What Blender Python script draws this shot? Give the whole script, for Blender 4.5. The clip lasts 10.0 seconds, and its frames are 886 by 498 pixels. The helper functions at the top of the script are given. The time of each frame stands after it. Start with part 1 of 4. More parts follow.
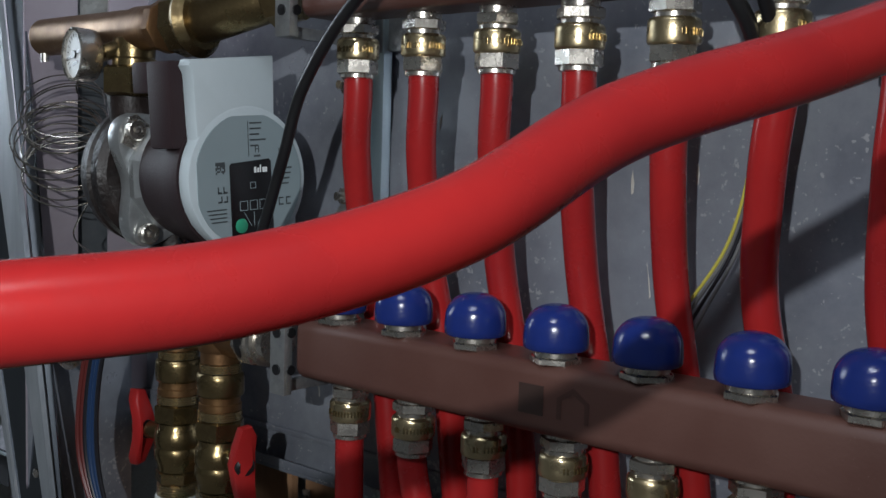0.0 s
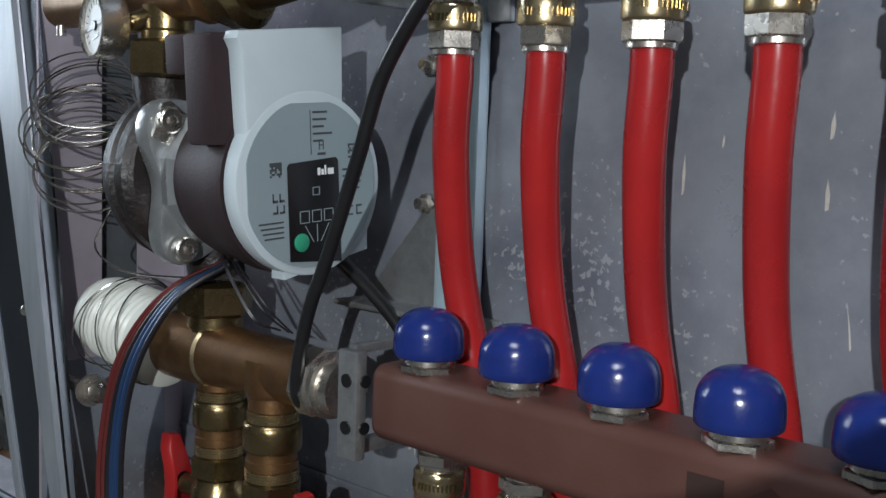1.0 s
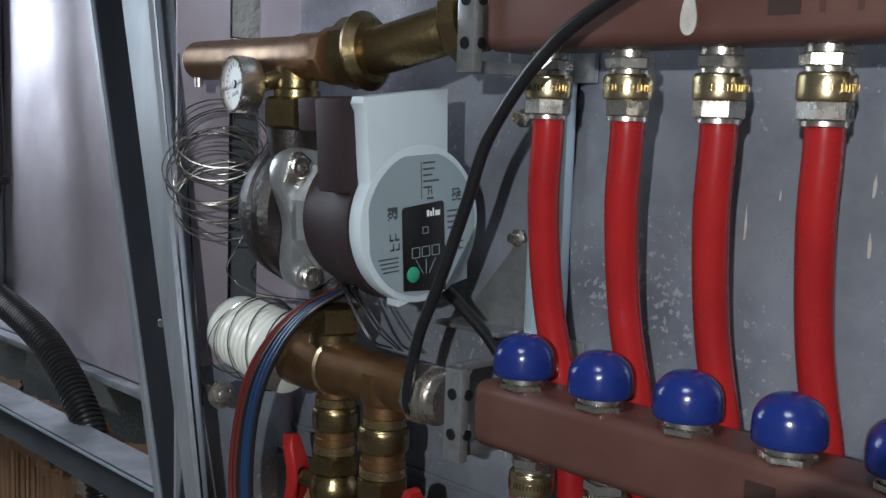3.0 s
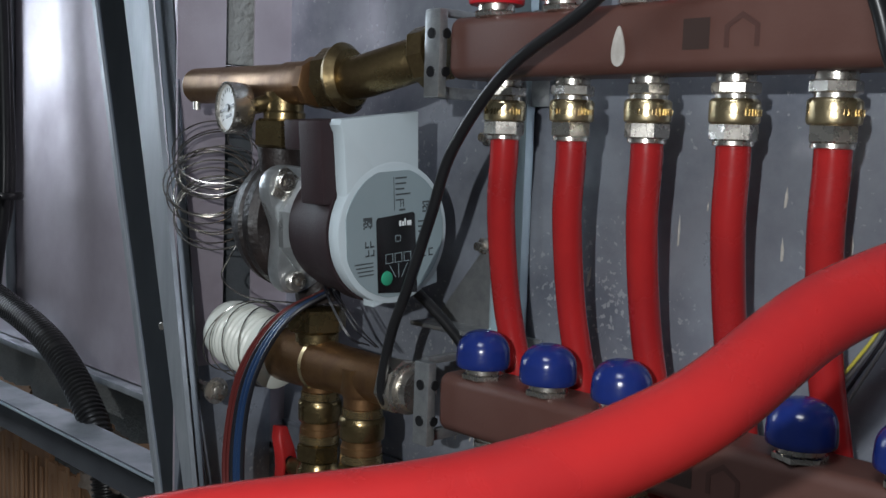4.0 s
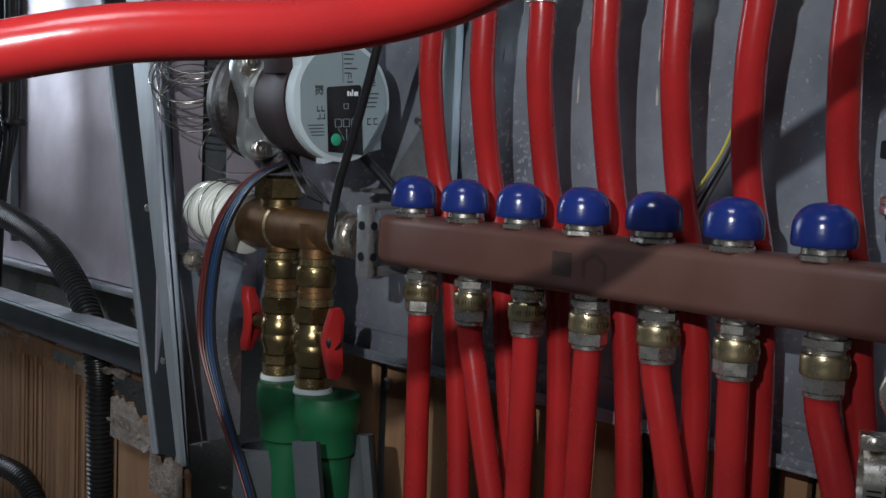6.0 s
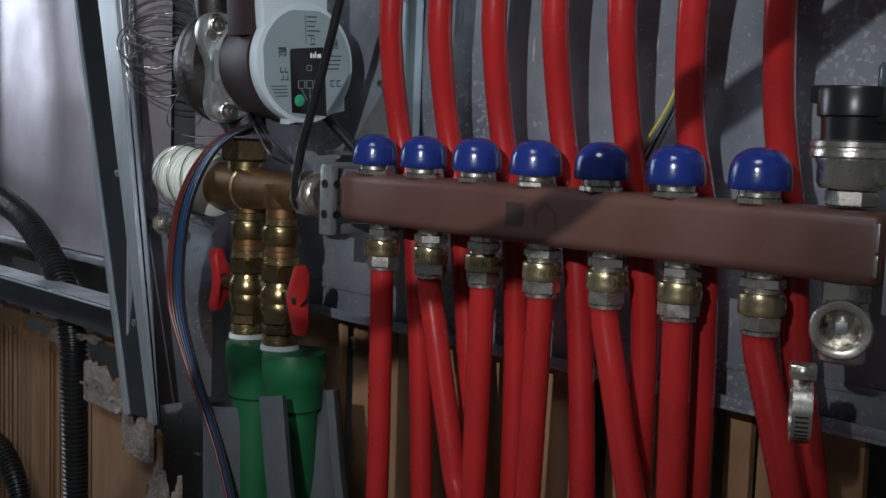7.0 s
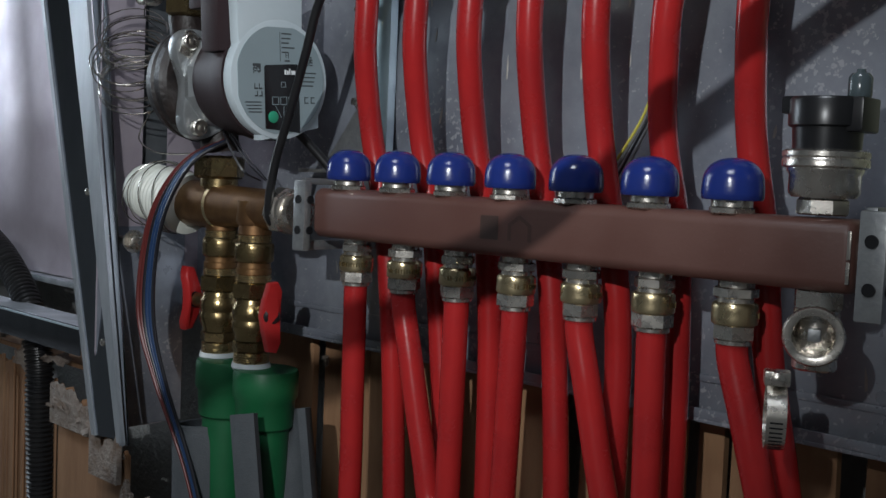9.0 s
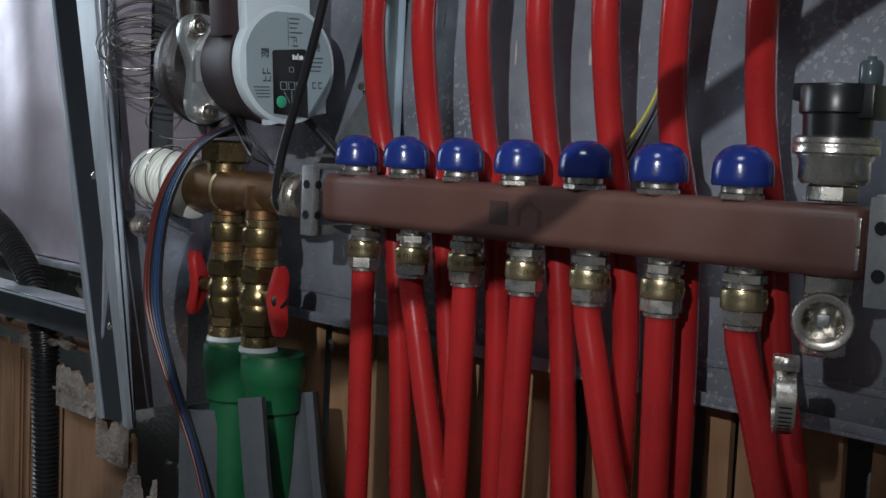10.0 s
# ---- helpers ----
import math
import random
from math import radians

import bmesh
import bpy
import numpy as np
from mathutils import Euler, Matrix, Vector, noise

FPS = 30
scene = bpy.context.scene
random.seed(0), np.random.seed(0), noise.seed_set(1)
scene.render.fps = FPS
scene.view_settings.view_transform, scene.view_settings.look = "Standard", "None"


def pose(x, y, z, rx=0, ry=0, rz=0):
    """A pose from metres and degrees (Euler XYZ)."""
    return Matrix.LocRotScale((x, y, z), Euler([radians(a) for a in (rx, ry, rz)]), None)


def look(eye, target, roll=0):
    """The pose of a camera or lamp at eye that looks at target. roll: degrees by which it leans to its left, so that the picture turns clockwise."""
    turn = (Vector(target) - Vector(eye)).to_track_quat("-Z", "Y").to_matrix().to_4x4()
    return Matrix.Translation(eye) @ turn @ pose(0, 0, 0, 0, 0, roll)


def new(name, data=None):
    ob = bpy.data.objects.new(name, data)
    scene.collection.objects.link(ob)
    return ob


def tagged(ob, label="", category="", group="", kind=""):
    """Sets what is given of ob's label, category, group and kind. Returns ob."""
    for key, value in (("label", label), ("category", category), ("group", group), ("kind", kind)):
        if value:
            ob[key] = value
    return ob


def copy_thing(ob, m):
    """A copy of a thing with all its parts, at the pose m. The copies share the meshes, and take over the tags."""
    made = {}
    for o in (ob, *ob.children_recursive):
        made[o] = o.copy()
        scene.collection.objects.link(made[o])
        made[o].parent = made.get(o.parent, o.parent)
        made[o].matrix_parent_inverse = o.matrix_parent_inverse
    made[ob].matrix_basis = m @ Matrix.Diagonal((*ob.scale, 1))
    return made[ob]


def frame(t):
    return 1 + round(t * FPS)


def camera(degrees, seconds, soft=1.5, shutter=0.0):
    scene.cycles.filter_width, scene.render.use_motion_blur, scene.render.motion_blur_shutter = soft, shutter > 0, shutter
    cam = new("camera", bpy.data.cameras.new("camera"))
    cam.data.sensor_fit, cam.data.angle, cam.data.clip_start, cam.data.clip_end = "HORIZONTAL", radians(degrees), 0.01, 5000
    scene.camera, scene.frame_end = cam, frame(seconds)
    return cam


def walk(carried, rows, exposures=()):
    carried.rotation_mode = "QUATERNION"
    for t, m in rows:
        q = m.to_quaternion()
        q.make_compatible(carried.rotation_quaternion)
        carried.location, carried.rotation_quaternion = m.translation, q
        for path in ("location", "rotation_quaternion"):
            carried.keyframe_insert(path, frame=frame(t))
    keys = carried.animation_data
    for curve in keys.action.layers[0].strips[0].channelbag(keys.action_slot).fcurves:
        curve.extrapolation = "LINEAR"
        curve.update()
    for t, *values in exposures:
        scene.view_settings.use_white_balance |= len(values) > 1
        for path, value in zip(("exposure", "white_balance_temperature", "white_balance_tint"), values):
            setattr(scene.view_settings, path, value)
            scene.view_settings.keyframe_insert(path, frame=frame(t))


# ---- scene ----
cam = camera(45.00, 10.0)
PATH = [
    (0, (0.4398, -0.4274, 0.0944), (-0.8624, 1.0797, -0.0881), 1.68),
    (0.2, (0.3953, -0.3811, 0.093), (-0.9168, 1.1206, -0.0599), 2.12),
    (0.3, (0.3746, -0.3689, 0.0952), (-0.9324, 1.1365, -0.0652), 1.76),
    (0.5, (0.3438, -0.3484, 0.0989), (-0.9836, 1.1351, -0.0935), 1.90),
    (1, (0.3203, -0.3472, 0.0997), (-1.0278, 1.1145, -0.1143), 1.97),
    (1.5, (0.3186, -0.3597, 0.1022), (-1.055, 1.0723, -0.1482), 1.72),
    (2, (0.3202, -0.3664, 0.1021), (-1.0835, 1.0319, -0.1703), 1.77),
    (2.5, (0.3287, -0.3856, 0.1155), (-1.0848, 1.0014, -0.1647), 1.83),
    (2.7, (0.337, -0.3987, 0.1257), (-1.0854, 0.983, -0.134), 1.95),
    (3.8, (0.4275, -0.4459, 0.1329), (-1.0156, 0.9229, -0.0769), 1.87),
    (4, (0.4274, -0.4487, 0.1309), (-1.0149, 0.9226, -0.0676), 1.95),
    (4.5, (0.4258, -0.4417, 0.1339), (-1.0315, 0.9141, -0.0611), 2.29),
    (5, (0.43, -0.4453, 0.1348), (-1.0224, 0.9165, -0.0546), 2.34),
    (5.5, (0.4844, -0.4692, 0.1107), (-0.9665, 0.8977, -0.0514), 2.37),
    (5.7, (0.5158, -0.4889, 0.076), (-0.9318, 0.8822, -0.0808), 2.79),
    (5.8, (0.5302, -0.4979, 0.06), (-0.9104, 0.879, -0.1097), 2.73),
    (6, (0.5498, -0.497, 0.0393), (-0.8984, 0.8708, -0.139), 2.40),
    (6.2, (0.5631, -0.5024, 0.0289), (-0.8746, 0.8755, -0.1575), 2.50),
    (7.3, (0.578, -0.5, 0.0136), (-0.8422, 0.893, -0.1927), 2.27),
    (7.5, (0.5794, -0.5002, 0.0065), (-0.8322, 0.9036, -0.1847), 2.90),
    (8, (0.5925, -0.5024, 0.0163), (-0.8138, 0.9106, -0.1436), 2.16),
    (8.5, (0.5833, -0.5039, 0.0177), (-0.8159, 0.9181, -0.1235), 2.31),
    (9, (0.5761, -0.5038, 0.0076), (-0.8114, 0.9302, -0.1286), 2.49),
    (9.5, (0.5778, -0.5061, 0.0088), (-0.8005, 0.9354, -0.1408), 2.58),
    (10, (0.5735, -0.5111, 0.0074), (-0.8089, 0.925, -0.1559), 2.68),
]
walk(cam, [(t, look(eye, target, roll)) for t, eye, target, roll in PATH],
     [(0, -0.3), (0.5, 0.0), (1, 0.1), (2.5, 0.1), (4, -0.15), (6, -0.15), (7.5, -0.17), (10, -0.1)])

# world and lamps: a dim site room, a hand torch at the walker's side and a work light high on the left
world = bpy.data.worlds.new("world")
scene.world = world
world.use_nodes = True
world.node_tree.nodes["Background"].inputs[0].default_value = (0.75, 0.85, 1.0, 1)
world.node_tree.nodes["Background"].inputs[1].default_value = 0.05


def lamp(name, kind, m, energy, colour, size):
    data = bpy.data.lights.new(name, kind)
    data.energy, data.color = energy, colour
    if kind == "AREA":
        data.size = size
    else:
        data.shadow_soft_size = size
    ob = new(name, data)
    ob.matrix_world = m
    return ob


torch = lamp("torch", "SPOT", look((0.53, -0.78, 0.225), (-0.06, 0.03, 0.09)), 26.0, (0.93, 0.97, 1.0), 0.006)
torch.data.spot_size, torch.data.spot_blend = radians(62), 1.0
work = lamp("work_light", "AREA", look((-2.1, -0.42, 0.52), (-0.6, -0.1, 0.2)), 13.5, (0.76, 0.88, 1.0), 0.5)
work.data.shape, work.data.size_y = "RECTANGLE", 0.8
# added fill from overhead for the soft ambient light, not a known lamp
lamp("overhead_fill", "AREA", look((0.5, -1.1, 1.5), (0.2, 0, 0)), 16.5, (0.82, 0.90, 1.0), 0.5)


# ---- materials
def mat(name, colour, rough=0.5, metal=0.0, second=None, scale=40.0, mix=0.5, bump=0.0, fine=300.0, bump_size=0.0006,
        rough_var=0.0, stretch=(1, 1, 1), coat=0.0, random_value=0.0, trans=0.0, spec=0.5, specks=None, speck_scale=850.0, speck_cut=0.72):
    m = bpy.data.materials.new(name)
    m.use_nodes = True
    nt = m.node_tree
    b = nt.nodes["Principled BSDF"]
    b.inputs["Base Color"].default_value = (*colour, 1)
    b.inputs["Roughness"].default_value = rough
    b.inputs["Metallic"].default_value = metal
    b.inputs["Specular IOR Level"].default_value = spec
    b.inputs["Coat Weight"].default_value = coat
    b.inputs["Coat Roughness"].default_value = 0.12
    b.inputs["Transmission Weight"].default_value = trans
    co = nt.nodes.new("ShaderNodeTexCoord")
    mp = nt.nodes.new("ShaderNodeMapping")
    mp.inputs["Scale"].default_value = stretch
    nt.links.new(co.outputs["Object"], mp.inputs["Vector"])
    big = nt.nodes.new("ShaderNodeTexNoise")
    big.inputs["Scale"].default_value = scale
    big.inputs["Detail"].default_value = 6
    big.inputs["Roughness"].default_value = 0.62
    nt.links.new(mp.outputs[0], big.inputs["Vector"])
    small = nt.nodes.new("ShaderNodeTexNoise")
    small.inputs["Scale"].default_value = fine
    small.inputs["Detail"].default_value = 4
    nt.links.new(mp.outputs[0], small.inputs["Vector"])
    if second:
        ramp = nt.nodes.new("ShaderNodeMapRange")
        ramp.inputs[1].default_value = 0.38
        ramp.inputs[2].default_value = 0.68
        ramp.inputs[4].default_value = mix
        nt.links.new(big.outputs[0], ramp.inputs[0])
        mx = nt.nodes.new("ShaderNodeMix")
        mx.data_type = "RGBA"
        mx.inputs[6].default_value = (*colour, 1)
        mx.inputs[7].default_value = (*second, 1)
        nt.links.new(ramp.outputs[0], mx.inputs[0])
        out = mx.outputs[2]
        if random_value:
            info = nt.nodes.new("ShaderNodeObjectInfo")
            r2 = nt.nodes.new("ShaderNodeMapRange")
            r2.inputs[3].default_value = 1 - random_value
            r2.inputs[4].default_value = 1 + random_value
            nt.links.new(info.outputs["Random"], r2.inputs[0])
            hsv = nt.nodes.new("ShaderNodeHueSaturation")
            nt.links.new(r2.outputs[0], hsv.inputs["Value"])
            nt.links.new(out, hsv.inputs["Color"])
            out = hsv.outputs[0]
        nt.links.new(out, b.inputs["Base Color"])
    if specks:
        dust = nt.nodes.new("ShaderNodeTexNoise")
        dust.inputs["Scale"].default_value = speck_scale
        dust.inputs["Detail"].default_value = 3
        nt.links.new(co.outputs["Object"], dust.inputs["Vector"])
        area = nt.nodes.new("ShaderNodeTexNoise")
        area.inputs["Scale"].default_value = 11
        nt.links.new(co.outputs["Object"], area.inputs["Vector"])
        add = nt.nodes.new("ShaderNodeMath")
        add.operation = "MULTIPLY_ADD"
        add.inputs[1].default_value = 0.45
        nt.links.new(area.outputs[0], add.inputs[0])
        nt.links.new(dust.outputs[0], add.inputs[2])
        cut = nt.nodes.new("ShaderNodeMapRange")
        cut.inputs[1].default_value = speck_cut + 0.22
        cut.inputs[2].default_value = speck_cut + 0.27
        cut.inputs[4].default_value = 0.4
        nt.links.new(add.outputs[0], cut.inputs[0])
        mx2 = nt.nodes.new("ShaderNodeMix")
        mx2.data_type = "RGBA"
        nt.links.new(b.inputs["Base Color"].links[0].from_socket, mx2.inputs[6])
        mx2.inputs[7].default_value = (*specks, 1)
        nt.links.new(cut.outputs[0], mx2.inputs[0])
        nt.links.new(mx2.outputs[2], b.inputs["Base Color"])
    if rough_var:
        r3 = nt.nodes.new("ShaderNodeMapRange")
        r3.inputs[1].default_value, r3.inputs[2].default_value = 0.3, 0.7
        r3.inputs[3].default_value, r3.inputs[4].default_value = max(0.03, rough - rough_var), rough + rough_var
        nt.links.new(big.outputs[0], r3.inputs[0])
        nt.links.new(r3.outputs[0], b.inputs["Roughness"])
    if bump:
        bp = nt.nodes.new("ShaderNodeBump")
        bp.inputs["Strength"].default_value = bump
        bp.inputs["Distance"].default_value = bump_size
        nt.links.new(small.outputs[0], bp.inputs["Height"])
        nt.links.new(bp.outputs[0], b.inputs["Normal"])
    return m


RED = mat("red_pipe", (0.36, 0.018, 0.018), 0.25, second=(0.27, 0.012, 0.014), scale=22, mix=0.8, bump=0.12, fine=260, rough_var=0.08, spec=0.42)
BROWN = mat("brown_paint", (0.085, 0.036, 0.028), 0.44, second=(0.13, 0.062, 0.048), scale=14, bump=0.12, fine=500, rough_var=0.1, specks=(0.2, 0.13, 0.11), speck_scale=700, speck_cut=0.77)
DARKPRINT = mat("dark_print", (0.035, 0.018, 0.014), 0.5)
FAINTPRINT = mat("faint_print", (0.066, 0.028, 0.022), 0.5)
BLUE = mat("blue_plastic", (0.012, 0.026, 0.155), 0.22, second=(0.008, 0.017, 0.10), scale=60, bump=0.14, fine=500, rough_var=0.07)
REDCAP = mat("red_plastic", (0.6, 0.02, 0.03), 0.3, second=(0.5, 0.015, 0.02))
NICKEL = mat("nickel", (0.68, 0.64, 0.58), 0.27, 0.95, second=(0.48, 0.44, 0.39), scale=90, bump=0.15, fine=900, rough_var=0.1)
BRASS = mat("brass", (0.56, 0.46, 0.28), 0.27, 0.95, second=(0.36, 0.28, 0.16), scale=70, bump=0.15, fine=700, rough_var=0.12)
OLDBRASS = mat("raw_brass", (0.30, 0.225, 0.11), 0.30, 0.95, second=(0.12, 0.082, 0.042), scale=45, mix=0.9, bump=0.28, fine=420, rough_var=0.14)
COPPERISH = mat("stained_brass", (0.27, 0.15, 0.065), 0.4, 0.85, second=(0.14, 0.07, 0.035), scale=40, mix=0.85, bump=0.3, fine=420, rough_var=0.12)
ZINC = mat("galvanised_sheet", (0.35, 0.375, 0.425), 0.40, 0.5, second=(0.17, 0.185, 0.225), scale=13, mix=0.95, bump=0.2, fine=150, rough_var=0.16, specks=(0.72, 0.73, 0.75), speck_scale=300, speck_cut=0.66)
# lighter and pinker than ZINC: warm reflected light is put into the colour
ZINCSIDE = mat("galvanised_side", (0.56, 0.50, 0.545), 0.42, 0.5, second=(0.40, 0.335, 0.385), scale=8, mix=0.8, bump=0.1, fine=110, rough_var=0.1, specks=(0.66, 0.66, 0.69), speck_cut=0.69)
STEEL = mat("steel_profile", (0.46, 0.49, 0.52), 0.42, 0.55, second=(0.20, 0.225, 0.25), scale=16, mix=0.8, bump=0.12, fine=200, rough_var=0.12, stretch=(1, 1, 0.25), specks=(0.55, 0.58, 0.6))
# darker, glossier copy of STEEL for profile faces that lie in shade
SHADESTEEL = mat("shaded_steel", (0.30, 0.32, 0.35), 0.2, 1.0, second=(0.18, 0.19, 0.22), scale=12, mix=0.8, bump=0.1, fine=200, rough_var=0.08, stretch=(1, 1, 0.25))
PALESTEEL = mat("pale_strut", (0.52, 0.62, 0.66), 0.36, 0.6, second=(0.36, 0.46, 0.50), scale=30, bump=0.1, stretch=(1, 1, 0.2))
BRACKET = mat("cast_bracket", (0.42, 0.43, 0.43), 0.4, 0.8, second=(0.22, 0.23, 0.24), scale=80, mix=0.8, bump=0.3, fine=400, rough_var=0.1)
ALU = mat("cast_aluminium", (0.56, 0.585, 0.59), 0.36, 0.8, second=(0.30, 0.315, 0.325), scale=34, mix=0.85, bump=0.4, fine=240, rough_var=0.12)
MOTOR = mat("brown_motor_plastic", (0.032, 0.020, 0.022), 0.55, second=(0.024, 0.015, 0.018), scale=60, bump=0.25, fine=800, spec=0.22)
CASTIRON = mat("black_cast_iron", (0.011, 0.009, 0.009), 0.42, 0.0, second=(0.034, 0.021, 0.017), scale=50, bump=0.7, fine=300, bump_size=0.001, rough_var=0.1, spec=0.35)
WHITE = mat("white_plastic", (0.50, 0.57, 0.60), 0.4, second=(0.44, 0.51, 0.54), scale=30, bump=0.1, fine=900)
LABEL = mat("grey_label", (0.25, 0.31, 0.33), 0.42, second=(0.22, 0.28, 0.30), scale=40)
KNOB = mat("cream_plastic", (0.70, 0.72, 0.66), 0.35, second=(0.60, 0.60, 0.52), scale=50, rough_var=0.05)
BLACK = mat("black_plastic", (0.008, 0.008, 0.009), 0.3, second=(0.016, 0.016, 0.017), scale=40)
SCREEN = mat("black_display", (0.010, 0.010, 0.011), 0.18, second=(0.014, 0.014, 0.014))
INK = mat("ink", (0.05, 0.06, 0.065), 0.5)
PRINTWHITE = mat("print_white", (0.75, 0.78, 0.78), 0.45)
GREENDOT = mat("green_button", (0.03, 0.30, 0.17), 0.4)
GREEN = mat("green_polymer", (0.009, 0.10, 0.036), 0.42, second=(0.007, 0.065, 0.025), scale=40, bump=0.1)
FOAM = mat("grey_foam", (0.055, 0.062, 0.068), 0.8, second=(0.08, 0.085, 0.09), scale=60, bump=0.5, fine=600)
CABLE = mat("black_rubber", (0.010, 0.010, 0.011), 0.34, second=(0.018, 0.018, 0.018), scale=40)
CONDUIT = mat("black_conduit", (0.012, 0.012, 0.013), 0.36, second=(0.03, 0.028, 0.026), scale=30)
WIRE = mat("capillary_steel", (0.55, 0.52, 0.48), 0.22, 1.0, second=(0.4, 0.37, 0.33), scale=90)
WBLUE = mat("blue_insulation", (0.014, 0.038, 0.10), 0.4)
WRED = mat("dull_red_insulation", (0.11, 0.018, 0.016), 0.4)
WBLACK = mat("black_insulation", (0.012, 0.012, 0.016), 0.4)
WYELLOW = mat("yellow_green_insulation", (0.50, 0.44, 0.07), 0.4)
WGREY = mat("grey_insulation", (0.14, 0.14, 0.14), 0.4)
CARD = mat("cardboard", (0.30, 0.165, 0.085), 0.8, second=(0.20, 0.10, 0.05), scale=20, mix=0.8, bump=0.4, fine=240, random_value=0.15, stretch=(3, 3, 0.5))
TORN = mat("torn_cardboard", (0.27, 0.235, 0.205), 0.95, second=(0.15, 0.10, 0.07), scale=75, mix=0.9, bump=0.9, fine=240, bump_size=0.003)
PLASTER = mat("rough_plaster", (0.36, 0.37, 0.36), 0.9, second=(0.26, 0.26, 0.25), scale=25, bump=0.9, fine=160, bump_size=0.003)
PALEBLOCK = mat("pale_block", (0.52, 0.53, 0.38), 0.9, second=(0.38, 0.39, 0.28), scale=60, bump=0.8, fine=240, bump_size=0.002)
CONCRETE = mat("concrete", (0.20, 0.19, 0.18), 0.85, second=(0.14, 0.13, 0.12), scale=6, bump=0.5, fine=80)
CLEARPLASTIC = mat("smoky_plastic", (0.10, 0.13, 0.14), 0.2, trans=0.4)
WOUND = mat("worn_chip", (0.50, 0.47, 0.43), 0.6, second=(0.34, 0.30, 0.26), scale=300)


# ---- mesh helpers
def finish(bm, smooth=38):
    bmesh.ops.recalc_face_normals(bm, faces=bm.faces)
    limit = radians(smooth)
    for f in bm.faces:
        f.smooth = True
    for e in bm.edges:
        e.smooth = len(e.link_faces) == 2 and e.calc_face_angle(0) < limit
    return bm


def part(name, bm, material, parent=None, label="", smooth=38):
    finish(bm, smooth)
    me = bpy.data.meshes.new(name)
    bm.to_mesh(me)
    bm.free()
    me.materials.append(material)
    ob = new(name, me)
    if parent:
        ob.parent = parent
    return tagged(ob, label)


def thing(name, m, label, category, group="", kind=""):
    ob = new(name)
    ob.matrix_world = m
    ob.empty_display_size = 0.01
    return tagged(ob, label, category, group, kind)


def moved(bm, m):
    bmesh.ops.transform(bm, matrix=m, verts=bm.verts)
    return bm


def join(*bms):
    out = bms[0]
    for other in bms[1:]:
        me = bpy.data.meshes.new("tmp")
        other.to_mesh(me)
        out.from_mesh(me)
        bpy.data.meshes.remove(me)
        other.free()
    return out


def box(x0, x1, y0, y1, z0, z1, bevel=0.0, segs=2):
    bm = bmesh.new()
    bmesh.ops.create_cube(bm, size=1)
    moved(bm, Matrix.LocRotScale(((x0 + x1) / 2, (y0 + y1) / 2, (z0 + z1) / 2), None, (x1 - x0, y1 - y0, z1 - z0)))
    if bevel:
        bmesh.ops.bevel(bm, geom=bm.edges[:], offset=bevel, segments=segs, affect="EDGES", profile=0.6)
    return bm


def lathe(profile, segs=32):
    """A turned body about z, from rows of radius and height."""
    bm = bmesh.new()
    rings = []
    for r, z in profile:
        if r < 1e-6:
            rings.append([bm.verts.new((0, 0, z))])
        else:
            rings.append([bm.verts.new((r * math.cos(2 * math.pi * k / segs), r * math.sin(2 * math.pi * k / segs), z)) for k in range(segs)])
    for a, b in zip(rings, rings[1:]):
        for k in range(segs):
            n = (k + 1) % segs
            if len(a) == 1 and len(b) == 1:
                continue
            if len(a) == 1:
                bm.faces.new((a[0], b[n], b[k]))
            elif len(b) == 1:
                bm.faces.new((a[k], a[n], b[0]))
            else:
                bm.faces.new((a[k], a[n], b[n], b[k]))
    return bm


def turned(*rows, segs=32):
    """A closed turned body: caps are added at both ends."""
    return lathe([(0, rows[0][1]), *rows, (0, rows[-1][1])], segs)


def hexnut(r, z0, z1, sides=6, turn=0.0, chamfer=0.0008):
    bm = turned((r - chamfer * 1.5, z0), (r, z0 + chamfer), (r, z1 - chamfer), (r - chamfer * 1.5, z1), segs=sides)
    return moved(bm, pose(0, 0, 0, 0, 0, turn))


def smooth_path(points, n=10):
    """Points along a smooth curve through the given points."""
    p = [Vector(q) for q in points]
    p = [2 * p[0] - p[1]] + p + [2 * p[-1] - p[-2]]
    out = []
    for a, b, c, d in zip(p, p[1:], p[2:], p[3:]):
        for k in range(n):
            t = k / n
            out.append(0.5 * (2 * b + (c - a) * t + (2 * a - 5 * b + 4 * c - d) * t * t + (3 * b - a - 3 * c + d) * t ** 3))
    out.append(p[-2])
    return out


